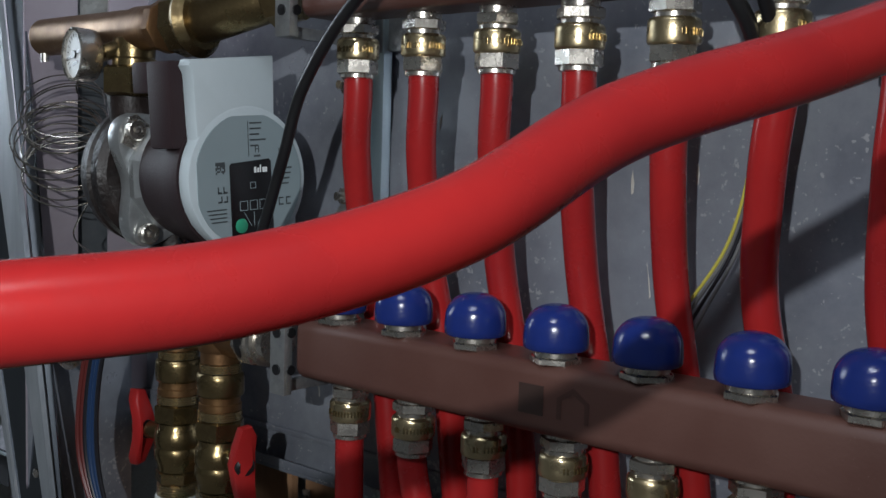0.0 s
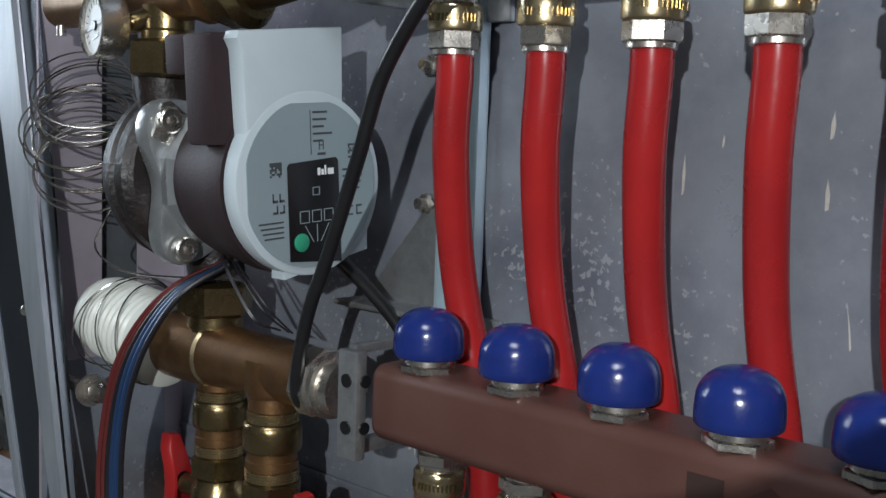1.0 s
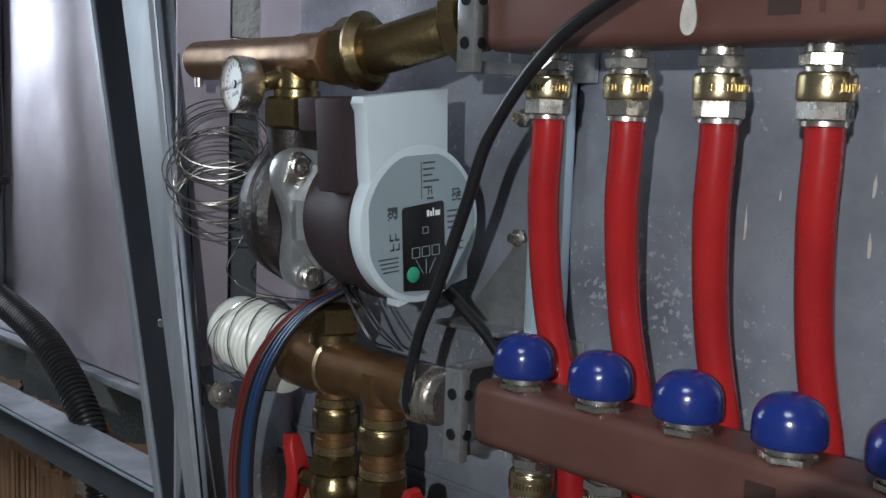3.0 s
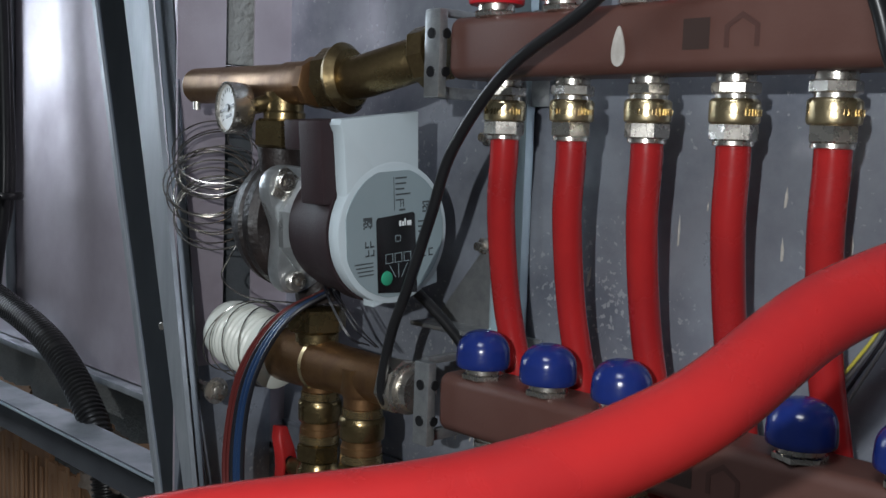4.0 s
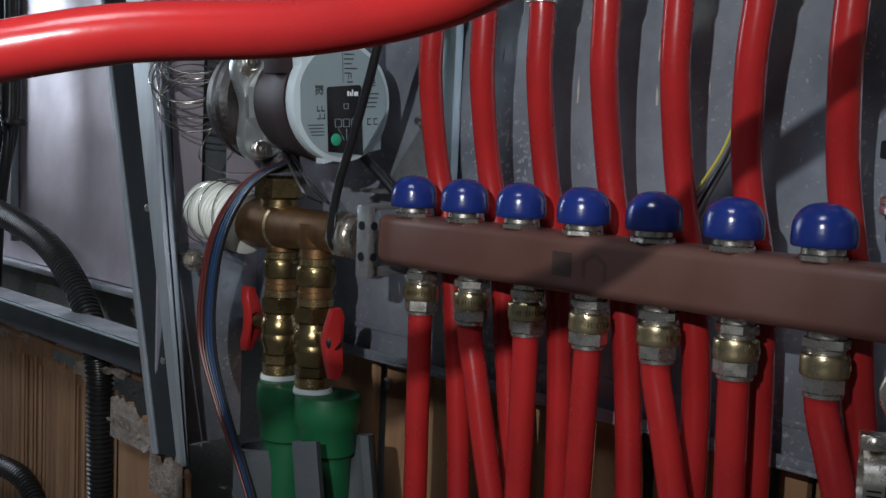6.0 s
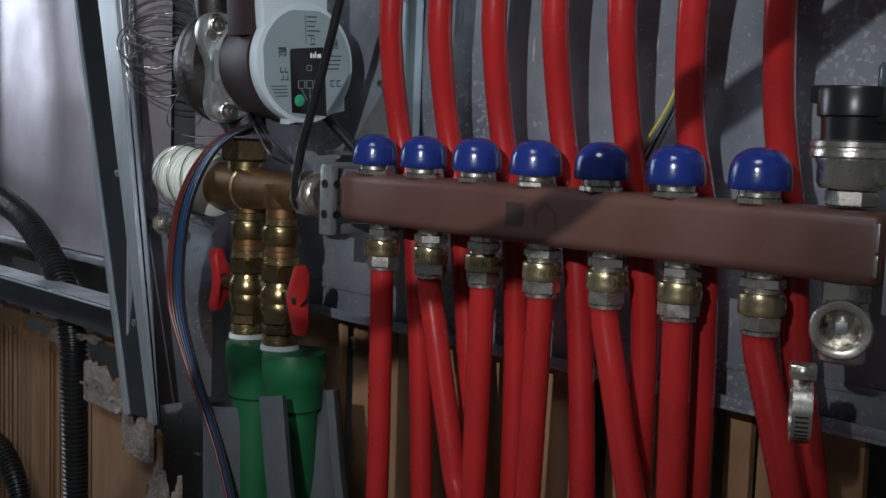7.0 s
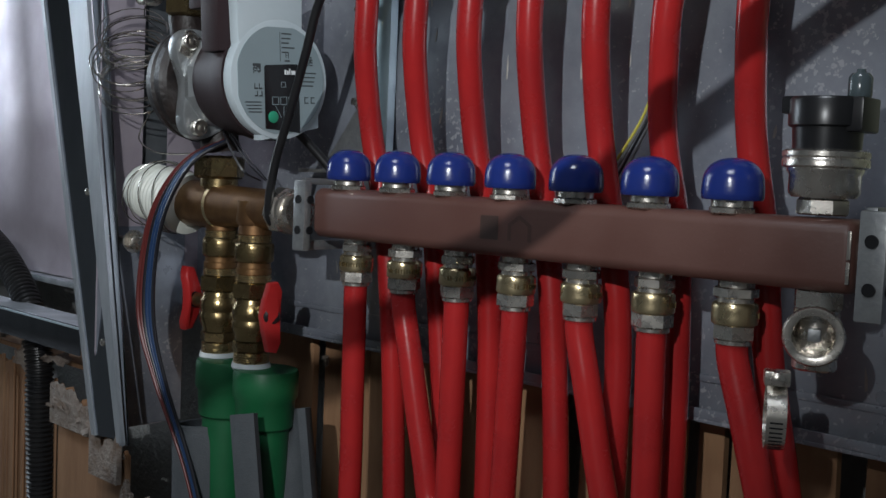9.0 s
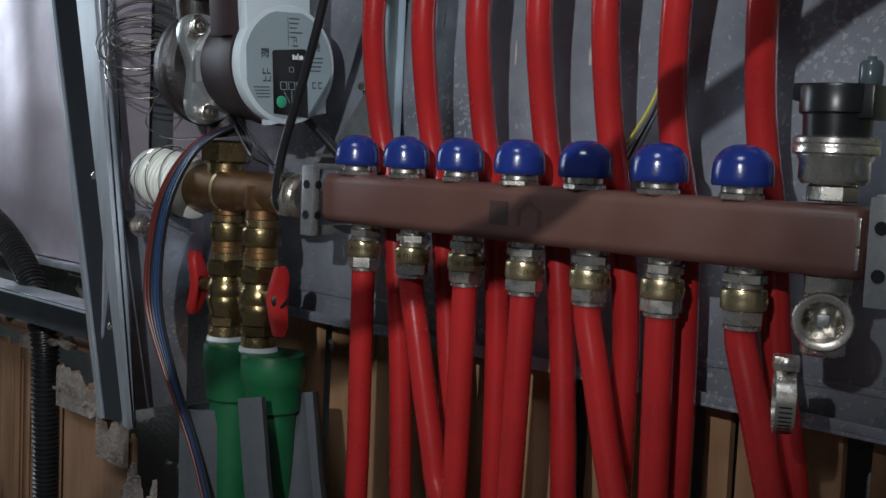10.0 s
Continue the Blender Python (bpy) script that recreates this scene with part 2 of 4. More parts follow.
def tube(points, r, segs=16, n=10, rings=None):
    """A round tube along a smooth path; rings: (period, depth) of corrugation."""
    path = smooth_path(points, n)
    if rings:
        fine = []
        for a, b in zip(path, path[1:]):
            k = max(1, round((b - a).length / (rings[0] / 4)))
            fine += [a.lerp(b, i / k) for i in range(k)]
        path = fine + [path[-1]]
    bm = bmesh.new()
    up = Vector((0.13, 0.31, 0.94))
    loops = []
    for i, q in enumerate(path):
        d = (path[min(i + 1, len(path) - 1)] - path[max(i - 1, 0)]).normalized()
        s = d.cross(up)
        if s.length < 1e-4:
            s = d.orthogonal()
        s.normalize()
        up = s.cross(d)
        rr = r + (rings[1] * (0, 1, 1, 0)[i % 4] if rings else 0)
        loops.append([bm.verts.new(q + rr * (math.cos(2 * math.pi * k / segs) * s + math.sin(2 * math.pi * k / segs) * up)) for k in range(segs)])
    for a, b in zip(loops, loops[1:]):
        for k in range(segs):
            bm.faces.new((a[k], a[(k + 1) % segs], b[(k + 1) % segs], b[k]))
    bm.faces.new(loops[0])
    bm.faces.new(loops[-1])
    return bm


def slab(outline, axis, lo, hi, bevel=0.0):
    """A flat plate: an outline of (a, b) in the plane across an axis, from lo to hi along it."""
    bm = bmesh.new()
    put = {"x": lambda a, b, c: (c, a, b), "y": lambda a, b, c: (a, c, b), "z": lambda a, b, c: (a, b, c)}[axis]
    low = [bm.verts.new(put(a, b, lo)) for a, b in outline]
    high = [bm.verts.new(put(a, b, hi)) for a, b in outline]
    bm.faces.new(low)
    bm.faces.new(high)
    for k in range(len(low)):
        n = (k + 1) % len(low)
        bm.faces.new((low[k], low[n], high[n], high[k]))
    bmesh.ops.recalc_face_normals(bm, faces=bm.faces)
    if bevel:
        caps = [e for e in bm.edges if any(len(f.verts) == len(outline) for f in e.link_faces) and not all(len(f.verts) == len(outline) for f in e.link_faces)]
        bmesh.ops.bevel(bm, geom=caps, offset=bevel, segments=2, affect="EDGES", profile=0.6)
    return bm


def ring_outline(cx, cy, r, n=40, a0=0.0, a1=2 * math.pi):
    return [(cx + r * math.cos(a0 + (a1 - a0) * k / n), cy + r * math.sin(a0 + (a1 - a0) * k / n)) for k in range(n)]


ALONG_X = pose(0, 0, 0, 0, 90, 0)

# ---- setting: the sheet-metal cabinet and the room round it
BACK = 0.065


def setting(name, bm, material, label, category):
    return tagged(part(name, bm, material), label, category, "", "structure")


back = setting("wall_back", join(box(-0.30, 0.352, BACK, BACK + 0.0015, -0.128, 0.75), box(0.352, 0.80, BACK, BACK + 0.0015, -0.128, -0.012)), ZINC, "grey galvanised sheet back of the cabinet", "wall")
part("lip", join(box(-0.30, 0.80, BACK - 0.014, BACK - 0.0025, -0.1305, -0.128, 0.0008), box(-0.30, 0.80, BACK - 0.014, BACK - 0.0125, -0.128, -0.122, 0.0004)), ZINC, back)
part("seam", box(-0.30, 0.80, BACK - 0.0022, BACK - 0.0004, -0.1085, -0.104, 0.0008), ZINC, back)

blocks = setting("wall_blocks", box(0.34, 0.90, BACK + 0.020, BACK + 0.060, -0.06, 0.75), CONCRETE, "pale block wall beside the cabinet back", "wall")
for k in range(9):
    part("block", box(0.340, 0.62, BACK + 0.006, BACK + 0.0195, -0.055 + 0.042 * k, -0.0155 + 0.042 * k, 0.0012), PALEBLOCK, blocks)
rs = random.Random(31)
scuffs = []
for k in range(46):
    x, z, ln, wd = rs.uniform(-0.10, 0.44), rs.uniform(-0.10, 0.16), rs.uniform(0.002, 0.010), rs.uniform(0.0003, 0.0011)
    lean = rs.uniform(-0.5, 0.5)
    scuffs.append(slab([(x - wd, z - ln), (x + wd * 0.4, z - ln * 0.9), (x + wd + lean * ln * 0.5, z), (x + lean * ln, z + ln), (x - wd + lean * ln * 0.4, z + ln * 0.2)], "y", BACK - 0.00035, BACK - 0.0001))
tagged(part("scuff", join(*scuffs), WOUND, back, "pale scratches in the sheet"), kind="stuff")

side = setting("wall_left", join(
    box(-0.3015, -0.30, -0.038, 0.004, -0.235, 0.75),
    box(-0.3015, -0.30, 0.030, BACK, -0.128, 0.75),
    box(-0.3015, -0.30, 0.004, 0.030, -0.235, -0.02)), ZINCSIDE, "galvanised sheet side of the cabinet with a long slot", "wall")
# thin overlay in darker ZINC: paints the shade low on the same sheet
part("lower_shade", box(-0.2998, -0.2985, -0.0375, 0.050, -0.234, -0.050, 0.0004), ZINC, side, "scuffed lower part of the side sheet, shade put in as darker blue-grey")
# added backing, dark FOAM colour stands in for the depth of the slot
niche = setting("trim_slot", box(-0.314, -0.309, -0.02, 0.066, -0.03, 0.185), FOAM, "dark backing added behind the slot to stand for its shade", "trim")
part("plaster_blob", box(-0.316, -0.306, -0.02, 0.066, 0.186, 0.75, 0.002), PLASTER, niche, "rough pale plaster")
setting("wall_plaster", box(-2.2, 2.2, 0.16, 0.30, -0.6, 1.6), PLASTER, "rough grey plaster wall behind the cabinet", "wall")
setting("floor", box(-2.2, 2.2, -2.0, 0.30, -0.70, -0.60), CONCRETE, "dusty bare concrete floor", "floor")
setting("ceiling", box(-2.2, 2.2, -2.0, 0.30, 1.6, 1.7), CONCRETE, "bare concrete ceiling", "ceiling")
setting("wall_front", box(-2.2, 2.2, -2.1, -2.0, -0.7, 1.7), PLASTER, "grey plaster wall of the room", "wall")
setting("wall_west", box(-2.3, -2.2, -2.1, 0.3, -0.7, 1.7), PLASTER, "grey plaster wall of the room", "wall")
setting("wall_east", box(2.2, 2.3, -2.1, 0.3, -0.7, 1.7), PLASTER, "grey plaster wall of the room", "wall")

NEAR = [(0.13, -0.62, -0.6), (0.14, -0.61, -0.35), (0.165, -0.57, -0.1), (0.2216, -0.454, 0.0427), (0.2507, -0.4091, 0.055), (0.2816, -0.3657, 0.0668), (0.3061, -0.3233, 0.072), (0.3209, -0.2853, 0.0827), (0.3293, -0.2468, 0.1012), (0.3492, -0.2012, 0.1163), (0.3689, -0.1541, 0.133), (0.3913, -0.1079, 0.1505), (0.47, -0.05, 0.23), (0.53, -0.03, 0.34), (0.56, -0.01, 0.45), (0.57, 0.0, 0.75)]

# ---- stud frame and packing at the left of the cabinet
def leaning_strip(x_top, x_low, w_top, w_low, y0, y1, z_top=0.75, z_low=-0.235):
    bm = slab([(x_low, z_low), (x_low + w_low, z_low), (x_top + w_top, z_top), (x_top, z_top)], "y", y0, y1)
    return bm


stud = thing("metal_stud", pose(-0.33, -0.04, -0.235), "upright galvanised steel stud with a bright cut edge", "stud")


def at_world(name, bm, material, parent, label=""):
    """A part whose mesh is given in world places."""
    return part(name, moved(bm, parent.matrix_world.inverted()), material, parent, label)


# web leans and takes the darker steel, so its shade is partly painted
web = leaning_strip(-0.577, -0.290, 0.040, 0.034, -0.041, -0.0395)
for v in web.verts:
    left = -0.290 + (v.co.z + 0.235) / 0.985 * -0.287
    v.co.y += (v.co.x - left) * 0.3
at_world("web", web, SHADESTEEL, stud, "steel web, darkened to stand for its shaded face")
at_world("flange", leaning_strip(-0.582, -0.295, 0.006, 0.006, -0.043, -0.028), STEEL, stud, "bright rolled flange")
at_world("inner_flange", leaning_strip(-0.520, -0.256, 0.077, 0.012, -0.040, -0.0385), STEEL, stud)
at_world("ridge", leaning_strip(-0.447, -0.246, 0.005, 0.003, -0.0425, -0.0385), STEEL, stud, "bright bent ridge")
# shade on the return comes from the darker steel colour
at_world("return", leaning_strip(-0.440, -0.243, 0.056, 0.002, -0.0375, -0.036), SHADESTEEL, stud, "return of the profile, darkened to stand for shade")
for z, x in ((-0.153, -0.293), (-0.0206, -0.3265)):
    at_world("screw", moved(turned((0.0035, 0), (0.0035, 0.001), (0.0015, 0.0022), segs=12), Matrix.Translation((x, -0.0345, z)) @ pose(0, 0, 0, 90)), NICKEL, stud)

rail = thing("cross_rail", pose(-0.32, -0.04, -0.16), "horizontal galvanised channel rail with a bright edge", "rail")
# rail web in the darker steel too, as painted shade
at_world("web", box(-1.5, -0.325, -0.040, -0.0385, -0.170, -0.143, 0.0005), SHADESTEEL, rail)
at_world("top_flange", box(-1.5, -0.325, -0.0385, -0.006, -0.1445, -0.143), STEEL, rail)
at_world("lip", box(-1.5, -0.325, -0.0425, -0.040, -0.1455, -0.1435, 0.0008), PALESTEEL, rail, "bright worn edge")

left_sheet = thing("sheet_panel", pose(-0.7, 0.07, -0.13), "glossy galvanised sheet beside the stud", "panel")
at_world("sheet", box(-1.7, -0.305, 0.066, 0.0675, -0.125, 0.75), ZINCSIDE, left_sheet)
at_world("bottom_fold", box(-1.7, -0.305, 0.052, 0.0655, -0.133, -0.126, 0.001), STEEL, left_sheet)
at_world("rib", moved(turned((0.006, -0.16), (0.006, 0.75), segs=12), Matrix.Translation((-0.868, 0.060, 0.06))), STEEL, left_sheet)

conduit = thing("corrugated_conduit", pose(-0.6, 0.0, -0.2), "black corrugated plastic conduit curving downwards", "conduit", "conduits")
at_world("tube", tube([(-1.15, 0.02, 0.02), (-0.95, 0.01, -0.03), (-0.79, 0.0, -0.050), (-0.62, 0.0, -0.082), (-0.525, 0, -0.138), (-0.492, 0, -0.195), (-0.486, 0, -0.27), (-0.49, 0.01, -0.5)], 0.0125, 14, 10, (0.005, 0.0022)), CONDUIT, conduit)
conduit = thing("corrugated_conduit", pose(-0.8, 0.0, -0.39), "thin black corrugated conduit low beside the cardboard", "conduit", "conduits")
at_world("tube", tube([(-1.1, -0.03, -0.33), (-0.83, -0.03, -0.365), (-0.70, -0.03, -0.345), (-0.60, -0.03, -0.345), (-0.545, -0.03, -0.40), (-0.53, -0.02, -0.52)], 0.010, 12, 8, (0.005, 0.002)), CONDUIT, conduit)
bundle = thing("cable_bundle", pose(-0.78, 0.02, 0.1), "black cables tied together with a plastic strap", "cables")
for dx, dy in ((0, 0), (-0.012, 0.008), (-0.02, -0.006)):
    at_world("cable", tube([(-0.80 + dx, 0.02 + dy, 0.40), (-0.785 + dx, 0.02 + dy, 0.20), (-0.772 + dx * 0.6, 0.015 + dy, 0.055), (-0.79 + dx * 1.6, 0.01, -0.06), (-0.83 + dx, 0.02, -0.2)], 0.007, 10), CABLE, bundle)
at_world("strap", moved(turned((0.021, -0.004), (0.022, 0), (0.021, 0.004), segs=20), Matrix.Translation((-0.778, 0.016, 0.055))), BLACK, bundle)
for k in range(5):
    a = k * 1.1
    at_world("strap_tail", tube([(-0.765, 0.0, 0.056), (-0.755 + 0.004 * k, -0.006, 0.062 + 0.008 * math.sin(a)), (-0.742 + 0.004 * k, -0.008, 0.060 + 0.018 * math.cos(a))], 0.0012, 6, 4), BLACK, bundle)


def ragged(x0, x1, z0, z1, y, depth, seed, jag=0.008, n=14):
    """A card flap with a torn upper edge."""
    rnd = random.Random(seed)
    n = n * 3
    top = [(x0 + (x1 - x0) * k / n, z1 + 1.5 * jag * noise.noise((x0 * 9 + k * 0.11, seed * 3.7, 0.3)) + 0.7 * jag * noise.noise((x0 + k * 0.47, seed * 1.9, 4.3)) + rnd.uniform(-jag, jag) * 0.10) for k in range(n, -1, -1)]
    return slab([(x0, z0), (x1, z0), *top], "y", y, y + depth)


carton = thing("cardboard_carton", pose(-0.7, 0.0, -0.6), "brown corrugated cardboard carton with torn edges", "carton")
for k in range(10):
    x0 = -1.25 + k * 0.075
    at_world("panel", ragged(x0, x0 + 0.0735, -0.6, -0.205 + 0.012 * math.sin(k * 2.1), 0.012 + 0.002 * (k % 2), 0.006, k, 0.004), CARD, carton)
at_world("top_flap", moved(ragged(-1.25, -0.40, 0, 0.055, -0.003, 0.006, 77, 0.012, 40), Matrix.Translation((0, 0.018, -0.202)) @ pose(0, 0, 0, -78)), CARD, carton)
for k in range(60):
    x = -1.22 + k * 0.0128
    at_world("flute", box(x, x + 0.003 + 0.004 * abs(math.sin(k * 7.7)), 0.0108, 0.0135, -0.58, -0.222 + 0.010 * math.sin(k * 3.3), 0.001, 1), CARD, carton)
rnd = random.Random(5)
for k in range(26):
    x, z = rnd.uniform(-1.0, -0.33), rnd.uniform(-0.205, -0.185)
    s = rnd.uniform(0.008, 0.02)
    bm = bmesh.new()
    bmesh.ops.create_icosphere(bm, subdivisions=2, radius=1)
    for v in bm.verts:
        v.co *= 0.7 + 0.6 * noise.noise(v.co * 1.7 + Vector((k, 0, 0)))
    moved(bm, Matrix.LocRotScale((x, rnd.uniform(0.0, 0.06), z), Euler((rnd.random(), rnd.random(), rnd.random() * 3)), (s, s * 0.7, s * 0.35)))
    at_world("scrap", bm, TORN, carton)

flap = thing("torn_cardboard", pose(-0.35, -0.02, -0.6), "torn grey and brown cardboard at the foot of the stud", "cardboard")
at_world("flap", ragged(-0.40, -0.315, -0.6, -0.215, -0.022, 0.006, 3, 0.012), CARD, flap)
at_world("torn_edge", ragged(-0.402, -0.318, -0.246, -0.219, -0.030, 0.007, 4, 0.012), TORN, flap)
at_world("flap", ragged(-0.315, -0.262, -0.6, -0.25, -0.026, 0.004, 6, 0.01), CARD, flap)
at_world("torn_edge", ragged(-0.270, -0.215, -0.330, -0.285, -0.034, 0.004, 8, 0.018), TORN, flap)
at_world("torn_edge", ragged(-0.312, -0.262, -0.275, -0.246, -0.036, 0.005, 9, 0.013), TORN, flap)

for k in range(14):
    x = -0.400 + 0.135 * rnd.random()
    z = -0.222 - 0.22 * (x + 0.400) + rnd.uniform(-0.006, 0.006)
    s1, s2 = rnd.uniform(0.004, 0.011), rnd.uniform(0.003, 0.007)
    bm = bmesh.new()
    bmesh.ops.create_icosphere(bm, subdivisions=2, radius=1)
    for v in bm.verts:
        v.co *= 0.75 + 0.7 * noise.noise(v.co * 1.9 + Vector((k * 3.1, 0, 0)))
    at_world("paper_shred", moved(bm, Matrix.LocRotScale((x, -0.030 + rnd.uniform(-0.006, 0.004), z), Euler((rnd.random(), rnd.random(), rnd.random() * 3)), (s1, s2, s2 * 0.6))), TORN, flap)

board = thing("cardboard_backing", pose(0.2, 0.085, -0.6), "brown cardboard backing below the cabinet sheet, with gaps", "cardboard")
edges = [-0.30, -0.128, -0.062, 0.02, 0.085, 0.145, 0.182, 0.235, 0.262, 0.34, 0.43, 0.52, 0.63, 0.75]
for k, (a, b) in enumerate(zip(edges, edges[1:])):
    at_world("panel", slab([(a + 0.003, -0.6), (b - 0.003, -0.6), (b - 0.003 - 0.004 * (k % 3), -0.12), (a + 0.003, -0.12)], "y", 0.074 + 0.008 * (k % 2), 0.080 + 0.008 * (k % 2)), CARD, board)
for x, z in ((-0.113, -0.152), (0.180, -0.149), (0.176, -0.153)):
    bm = bmesh.new()
    bmesh.ops.create_icosphere(bm, subdivisions=2, radius=0.005)
    for v in bm.verts:
        v.co *= 0.7 + 0.8 * noise.noise(v.co * 300)
    at_world("plaster_splash", moved(bm, Matrix.LocRotScale((x, 0.073, z), None, (1, 0.35, 1.2))), TORN, board)

# ---- mounting strut and brackets
strut = thing("mounting_strut", pose(-0.043, BACK, 0.2), "pale galvanised mounting rail screwed to the cabinet back", "rail")
at_world("channel", join(box(-0.056, -0.030, BACK - 0.004, BACK - 0.0025, -0.005, 0.75, 0.0004), box(-0.056, -0.0545, BACK - 0.010, BACK - 0.004, -0.005, 0.75), box(-0.0315, -0.030, BACK - 0.010, BACK - 0.004, -0.005, 0.75)), PALESTEEL, strut)
for z in (0.063, 0.135):
    at_world("bolt", moved(join(hexnut(0.006, 0, 0.004), turned((0.003, 0.004), (0.003, 0.009), segs=12)), Matrix.Translation((-0.068, BACK - 0.003, z)) @ pose(0, 0, 0, 90)), NICKEL, strut)
tray = thing("angle_plate", pose(-0.08, BACK, 0.0), "dull bent steel plate fixed behind the first pipe", "plate")
at_world("plate", slab([(-0.112, 0.008), (-0.058, 0.008), (-0.058, 0.062), (-0.070, 0.058)], "y", BACK - 0.006, BACK - 0.0025), BRACKET, tray)
at_world("fold", box(-0.112, -0.058, BACK - 0.030, BACK - 0.006, 0.006, 0.009, 0.0008), BRACKET, tray)


def bracket(x, z, label):
    """A cast clamp plate round the end of a manifold bar, with an arm to the back."""
    ob = thing("pipe_bracket", pose(x, 0, z), label, "bracket", "manifold brackets")
    part("clamp", join(box(-0.0065, 0.0065, -0.0235, -0.017, -0.0285, 0.0225, 0.0012), box(-0.0065, -0.001, -0.017, 0.03, 0.0195, 0.024, 0.001), box(-0.0065, -0.001, -0.017, 0.03, -0.0285, -0.0215, 0.001)), BRACKET, ob)
    part("arm", join(box(-0.005, -0.001, 0.030, 0.0615, -0.0285, 0.024, 0.001), box(-0.02, 0.02, 0.0585, 0.0625, -0.03, 0.03, 0.001)), BRACKET, ob)
    for dz in (-0.0135, 0.0085):
        part("hole", moved(turned((0.0032, 0), (0.0032, 0.0012), segs=16), Matrix.Translation((0, -0.0232, dz)) @ pose(0, 0, 0, 90)), BLACK, ob, "dark round hole")
        part("hole", moved(turned((0.003, 0), (0.003, 0.0012), segs=16), Matrix.Translation((0.0062, -0.0185, dz)) @ ALONG_X), BLACK, ob, "dark round hole")
    return ob


for x, z in ((-0.035, -0.0222), (-0.035, 0.185), (0.380, -0.0222), (0.380, 0.185)):
    bracket(x, z, "grey cast metal bracket holding the end of the manifold")


# ---- manifold bars
def bar(z, x0, x1, label):
    ob = thing("manifold_bar", pose((x0 + x1) / 2, 0, z), label, "manifold", "manifold bars")
    h = (x1 - x0) / 2
    bm = bmesh.new()
    loops = []
    for x, inset in ((-h, 0.0045), (-h + 0.0007, 0.0022), (-h + 0.002, 0.0008), (-h + 0.0045, 0), (-h * 0.5, 0), (0, 0), (h * 0.5, 0), (h - 0.0045, 0), (h - 0.002, 0.0008), (h - 0.0007, 0.0022), (h, 0.0045)):
        ring = []
        for cy, cz, a0 in ((1, 1, 0), (-1, 1, 90), (-1, -1, 180), (1, -1, 270)):
            for k in range(9):
                a = radians(a0 + 90 * k / 8)
                r = 0.0065
                ring.append(bm.verts.new((x, cy * (0.0185 - inset - r) + r * math.cos(a), cz * (0.0175 - inset - r) + r * math.sin(a))))
        loops.append(ring)
    for p, q in zip(loops, loops[1:]):
        for k in range(36):
            bm.faces.new((p[k], p[(k + 1) % 36], q[(k + 1) % 36], q[k]))
    bm.faces.new(loops[0])
    bm.faces.new(loops[-1])
    part("bar", bm, BROWN, ob, smooth=50)
    return ob


low_bar = bar(-0.0222, -0.026, 0.369, "brown-painted steel manifold bar, lower of two")
up_bar = bar(0.185, -0.027, 0.374, "brown-painted steel manifold bar, upper of two")
for ob, x, z in ((low_bar, 0.1447, -0.022), (up_bar, 0.1405, 0.193)):
    cx = ob.matrix_world.translation.x
    bm = box(x - cx - 0.0072, x - cx + 0.0072, -0.01875, -0.0184, -0.0072, 0.0072)
    part("printed_square", bm, DARKPRINT, ob, "dark printed square")
    sx = x - cx + 0.024
    part("printed_mark", join(slab([(sx - 0.009, -0.007), (sx - 0.009, 0.003), (sx, 0.009), (sx + 0.009, 0.003), (sx + 0.009, -0.007), (sx + 0.0065, -0.007), (sx + 0.0065, 0.002), (sx, 0.006), (sx - 0.0065, 0.002), (sx - 0.0065, -0.007)], "y", -0.01872, -0.01845)), FAINTPRINT, ob, "faint printed emblem")
half = 0.1975
for z0, z1 in ((-0.0125, -0.002), (-0.001, 0.0125)):
    part("worn_edge", box(half - 0.0026, half - 0.0008, -0.0187, -0.0178, z0, z1, 0.0004), NICKEL, low_bar, "paint worn to bright metal")
cx = up_bar.matrix_world.translation.x
bm = slab([(0.096 - cx + 0.0038 * math.sin(a) * (1 - 0.45 * math.cos(a)), -0.004 + 0.010 * math.cos(a)) for a in [k * math.pi / 10 for k in range(20)]], "y", -0.0192, -0.0184)
part("paint_chip", bm, WOUND, up_bar, "pale drop-shaped bare patch")

# ---- pipes
PORTS = [0.05 * k for k in range(7)]
CAP_Y, PIPE_Y = -0.007, 0.003
UP_DX = [-0.010, -0.009, -0.008, -0.006, -0.006, -0.012, -0.007]
BACK_DX = [0.006, 0.006, 0.004, 0.008, 0.008, -0.002, 0.006]
BACK_LOW = [0.022, 0.074, 0.112, 0.172, 0.212, 0.252, 0.334]
LOW_DX = [0.002, 0.080, 0.0995, 0.147, 0.230, 0.253, 0.336]
for x, dx, bx, bl in zip(PORTS, UP_DX, BACK_DX, BACK_LOW):
    ob = part("heating_pipe", tube([(x, PIPE_Y, 0.144), (x, PIPE_Y + 0.001, 0.126), (x + dx * 0.45, 0.008, 0.09), (x + dx, 0.022, 0.036), (x + dx * 0.3 + bx * 0.3, 0.029, -0.02), (x + bx, 0.032, -0.085), (x + bx + (bl - x - bx) * 0.5, 0.031, -0.15), (bl, 0.028, -0.22), (bl + (bl - x - bx) * 0.55, 0.024, -0.30), (bl + (bl - x - bx) * 1.2, 0.02, -0.42), (bl + (bl - x - bx) * 1.6, 0.02, -0.60)], 0.0084, 20, 8), RED)
    tagged(ob, "glossy red plastic heating pipe hanging from the upper manifold", "pipe", "return pipes")
